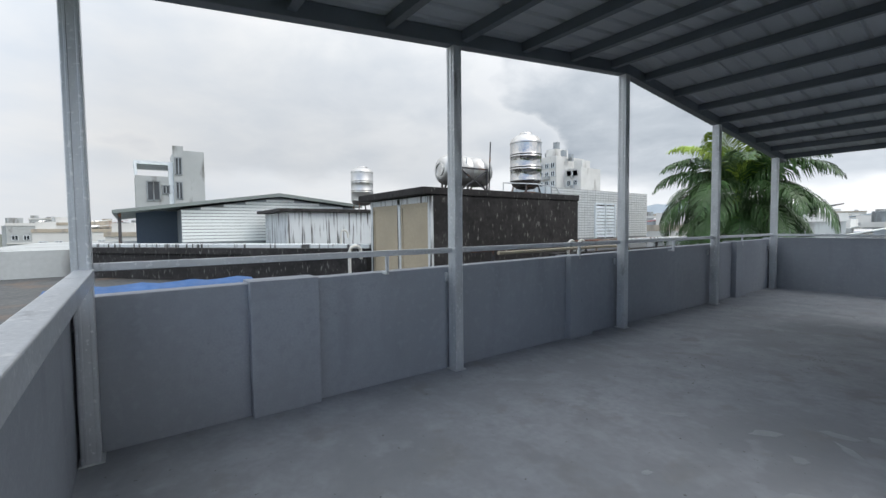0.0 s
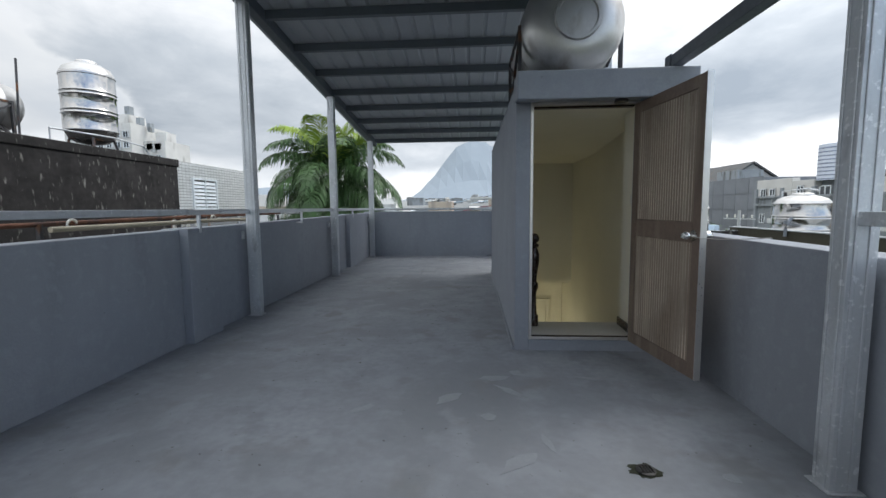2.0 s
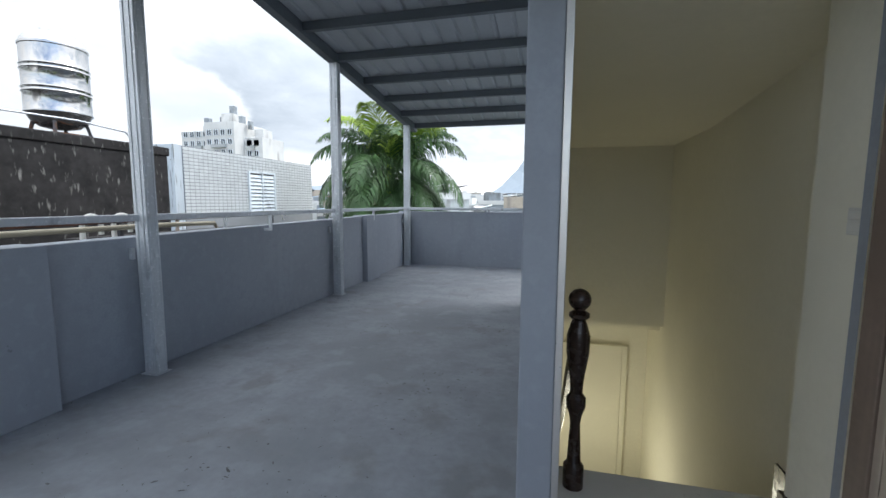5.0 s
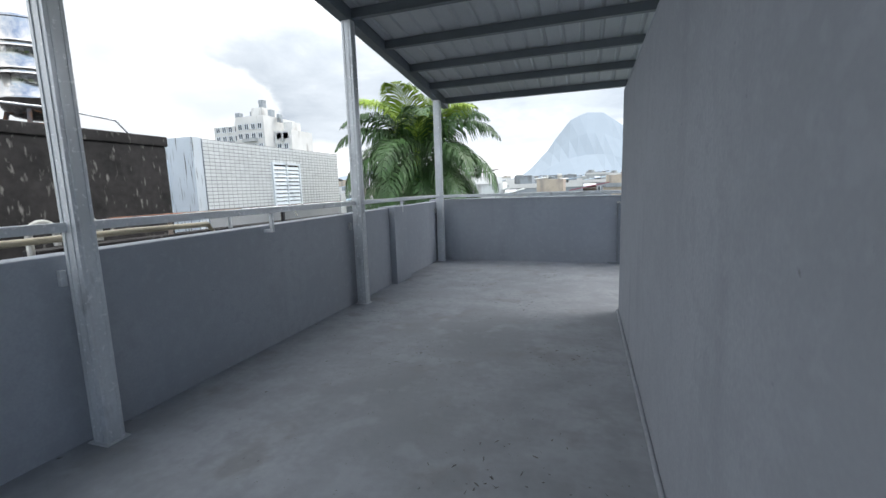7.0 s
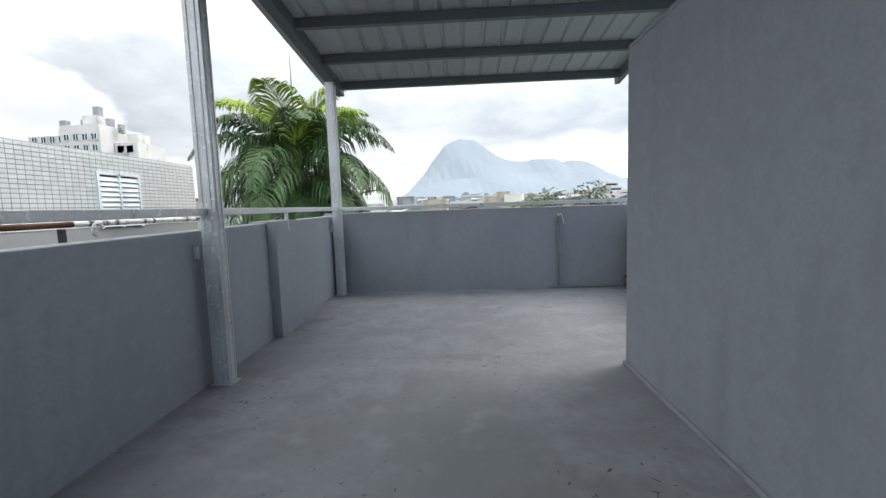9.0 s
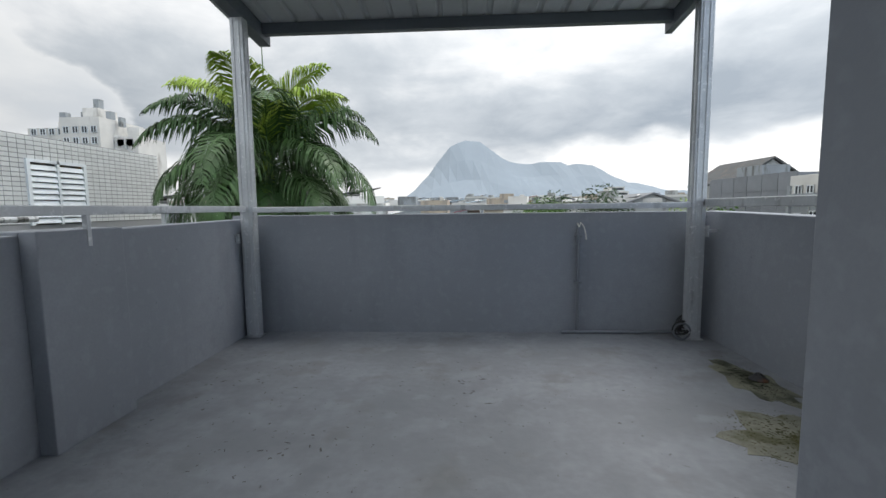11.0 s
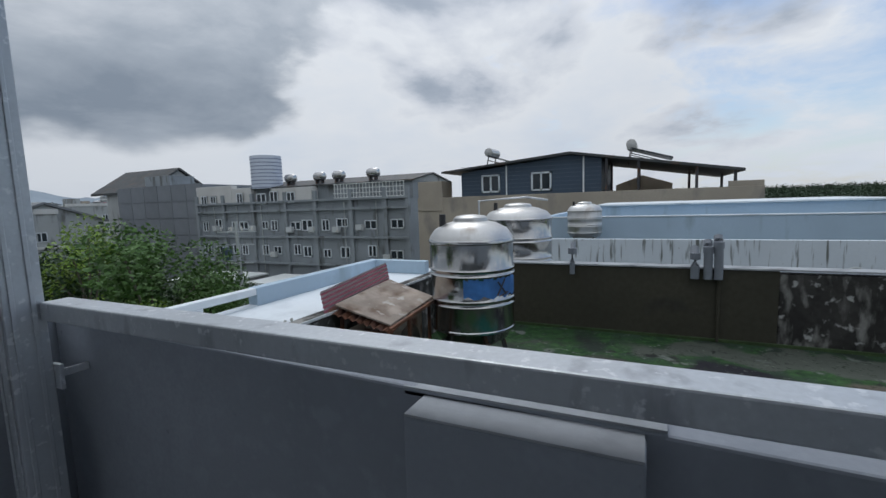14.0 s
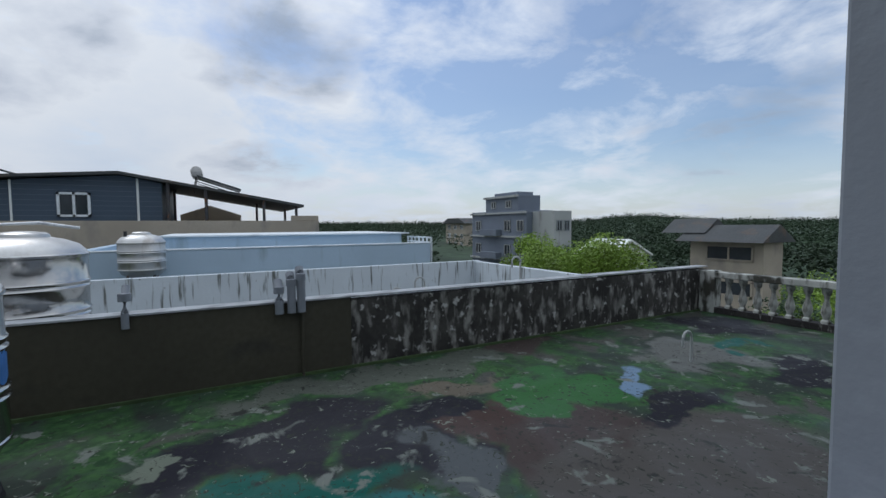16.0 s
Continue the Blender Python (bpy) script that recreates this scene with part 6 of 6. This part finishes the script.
def tree(x, y, h, spread, leafm, seed, label, leaves=2600, size=0.16, base=GZ):
    r = random.Random(seed)
    leaves, size = int(leaves * 2.1), size * 0.62
    t = thing("tree", label, "tree", (x, y, base))
    tr, fol = bmesh.new(), bmesh.new()
    tube(tr, [(0, 0, 0), (0.1, 0, h * 0.25), (0, 0.1, h * 0.5)], 0.13 + h * 0.012, 8)
    lumps = 16
    for k in range(lumps):
        az, el = r.uniform(0, 6.28), r.uniform(-0.1, 1.4)
        c = Vector((math.cos(az) * math.cos(el) * spread, math.sin(az) * math.cos(el) * spread, h * 0.55 + math.sin(el) * h * 0.4)) * r.uniform(0.65, 1.0)
        c.z = max(c.z, h * 0.35)
        tube(tr, [(0, 0.1, h * 0.45), c * 0.5 + Vector((0, 0, h * 0.28)), c], 0.05, 5)
        leaf_cloud(fol, c, spread * r.uniform(0.3, 0.5), leaves // lumps, size, r)
    obj("trunk", tr, bark, t)
    tagged(obj("crown", fol, leafm, t), kind="stuff")
    return t


for k, (tx, ty, th) in enumerate(((8.0, 39.0, 9.9), (12.5, 38.0, 10.3), (16.5, 36.5, 9.7), (18.6, 41.0, 9.0), (10.5, 45.0, 10.2), (24.5, 38.0, 5.4), (15.0, 30.0, 8.9))):
    tree(tx, ty, th + 1.3, 3.4, leaf_dark if k % 3 else leaf_mid, 40 + k, "dense dark green tree behind the far parapet", 6500, 0.2)
for k, (tx, ty) in enumerate(((6.0, 24.5), (8.6, 23.5), (11.0, 22.0))):
    tree(tx, ty, 10.1, 1.9, leaf_light, 60 + k, "bright yellow-green bush behind the far parapet", 2600, 0.12)
tree(22.0, 47.0, 7.6, 3.2, leaf_dark, 1, "dark green leafy tree between the houses", 3600, 0.2)
tree(17.0, 44.0, 8.3, 3.0, leaf_dark, 2, "dark green leafy tree between the houses", 3600, 0.2)
tree(27.0, 43.5, 7.0, 3.0, leaf_mid, 3, "green leafy tree between the houses", 3200, 0.2)
tree(12.0, 30.0, 9.3, 2.2, leaf_light, 4, "yellow-green bushy tree behind the parapet", 3000, 0.13)
tree(14.6, 34.0, 11.2, 2.2, leaf_light, 5, "green bushy tree behind the parapet", 3400, 0.14)
tree(7.5, 27.0, 8.7, 2.4, leaf_light, 6, "yellow-green bushy tree behind the parapet", 3000, 0.13)
tree(14.0, 52.0, 9.0, 3.5, leaf_dark, 7, "dark green leafy tree between the houses", 2800, 0.22)
tree(14.0, 22.0, 7.4, 2.6, leaf_mid, 8, "green garden tree below the ledge", 3000, 0.15)
tree(18.0, 27.0, 5.8, 2.8, leaf_dark, 9, "dark green garden tree below the ledge", 3000, 0.15)
tree(24.0, 30.0, 5.0, 2.8, leaf_mid, 10, "green garden tree below the ledge", 3000, 0.15)
tree(34.0, -20.5, 10.6, 5.2, leaf_light, 11, "broad green tree beside the grey building", 12000, 0.24)
tree(41.0, -21.5, 9.6, 4.4, leaf_light, 12, "broad green tree beside the grey building", 9000, 0.24)
tree(15.5, -19.0, 9.2, 2.6, leaf_light, 13, "bright green tree by the old house", 4200, 0.15)
tree(9.5, -14.0, 8.4, 2.4, leaf_light, 14, "green tree behind the balustrade", 4000, 0.13)
tree(12.5, -9.5, 8.1, 2.2, leaf_dark, 15, "dark green tree behind the balustrade", 4000, 0.13)
tree(14.0, -30.0, 11.0, 4.2, leaf_dark, 16, "tall dark tree behind the old house", 4200, 0.22)
tree(60.0, -2.0, 8.6, 4.5, leaf_dark, 17, "dark green tree at the edge of the woods", 3600, 0.26)
tree(70.0, -18.0, 8.6, 5.0, leaf_dark, 18, "dark green tree at the edge of the woods", 3600, 0.26)

# woods towards the south-east: many small clumps over rolling ground
r = random.Random(31)
bm = bmesh.new()
for _ in range(5200):
    az = radians(r.uniform(78, 165))
    d = 70 + 620 * r.random() ** 1.4
    x, y = d * math.sin(az), 10 + d * math.cos(az)
    if (40 < x < 100 and -42 < y < -20 and d < 110) or (100 < x < 142 and -75 < y < -50):
        continue
    hill = 8 * math.exp(-((math.degrees(az) - 142) / 6) ** 2) * (d / 600) ** 2 + 3 * (d / 600) ** 2
    z = GZ + 5.6 + min(4.0, d / 60) + hill + r.uniform(-1.4, 0.9)
    s = (1.5 + d / 190) * r.uniform(0.7, 1.3)
    leaf_cloud(bm, (x, y, z), s, 44, 0.13 * s + 0.12, r)
tagged(obj("woods", bm, woods_m), "dark green subtropical woods over low hills", "woods", "", "stuff")
bm = bmesh.new()
cols = 60
for i in range(cols):
    a0, a1 = 76 + 92 * i / cols, 76 + 92 * (i + 1) / cols
    for d0, d1 in ((75, 200), (200, 400), (400, 720)):
        q = []
        for a, d in ((a0, d0), (a1, d0), (a1, d1), (a0, d1)):
            hill = 8 * math.exp(-((a - 142) / 6) ** 2) * (d / 600) ** 2 + 3 * (d / 600) ** 2
            q.append(bm.verts.new((d * math.sin(radians(a)), 10 + d * math.cos(radians(a)), GZ + (0.2 if d < 80 else 4.6 + min(3.6, d / 60)) + hill)))
        bm.faces.new(q)
bmesh.ops.remove_doubles(bm, verts=bm.verts, dist=0.01)
structure("wooded_hills", bm, woods_m, "low wooded hills", "hills")

# mountain range to the north, its haze painted into a glowing colour
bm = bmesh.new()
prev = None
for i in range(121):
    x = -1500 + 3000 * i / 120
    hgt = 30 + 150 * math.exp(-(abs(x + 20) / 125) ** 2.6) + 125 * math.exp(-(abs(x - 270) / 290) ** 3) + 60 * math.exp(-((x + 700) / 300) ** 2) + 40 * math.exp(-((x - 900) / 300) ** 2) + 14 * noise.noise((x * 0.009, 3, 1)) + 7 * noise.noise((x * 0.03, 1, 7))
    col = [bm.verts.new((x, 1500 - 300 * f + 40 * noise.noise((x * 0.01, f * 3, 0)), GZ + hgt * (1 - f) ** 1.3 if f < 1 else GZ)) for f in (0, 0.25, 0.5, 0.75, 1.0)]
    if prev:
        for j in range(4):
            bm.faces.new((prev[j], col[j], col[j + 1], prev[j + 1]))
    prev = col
structure("backdrop", bm, mountain_m, "mountain range with blue-grey haze put into its glowing colour", "mountain")

# stepped white flats on the foot of the hills
flats = thing("stepped_flats", "white stepped apartment block below the mountains", "building", (69, 200, GZ))
for k in range(6):
    w, z = 11 - 1.6 * k, 8.5 + 2.1 * k
    obj("storey", boxes([(-w, w, 0.8 * k, 14, z - 2.1 if k else 0.0, z)]), whiteb, flats)
    obj("window_band", boxes([(-w + 0.6, w - 0.6, 0.8 * k - 0.06, 0.8 * k, z - 1.5, z - 0.6)]), glass_m, flats)
    obj("balcony_rail", boxes([(-w - 0.3, w + 0.3, 0.8 * k - 0.5, 0.8 * k, z - 2.05, z - 1.7)]), white_paint, flats)

# utility pole behind the ledge
up_ = thing("utility_pole", "concrete utility pole with crossarms and a transformer", "utility pole", (19.9, 30.2, GZ))
bm = bmesh.new()
lathe(bm, [(0.17, 0), (0.09, 10.4), (0.08, 10.45)], 14)
obj("shaft", bm, concrete_l, up_, smooth=True)
bm = bmesh.new()
for z, w in ((9.9, 1.1), (9.2, 0.9), (8.2, 0.8)):
    bar(bm, (-w * 0.3, w, z), (w * 0.3, -w, z), 0.055)
obj("crossarm", bm, galv, up_)
for s in (-0.9, -0.3, 0.3, 0.9):
    bm = bmesh.new()
    lathe(bm, [(0.03, 9.95), (0.06, 10.0), (0.03, 10.05), (0.06, 10.1), (0.02, 10.18)], 10, (-0.27 * s, s, 0))
    obj("insulator", bm, plastic, up_)
bm = bmesh.new()
lathe(bm, [(0.05, 8.4), (0.25, 8.42), (0.25, 9.1), (0.05, 9.15)], 16, (-0.4, 0.35, 0))
obj("transformer", bm, blueshed, up_, smooth=True)
bm = bmesh.new()
for s in (-0.9, 0.3, 0.9):
    tube(bm, [(-0.27 * s, s, 10.16), (-6, s - 4, 9.5), (-10, s - 8.2, 9.8)][:1] + [(8 * k / 6 - 0.27 * s, s + 11 * k / 6, 10.16 - 0.5 * math.sin(math.pi * k / 6)) for k in range(1, 7)], 0.012, 4)
obj("wire", bm, cable_m, up_)
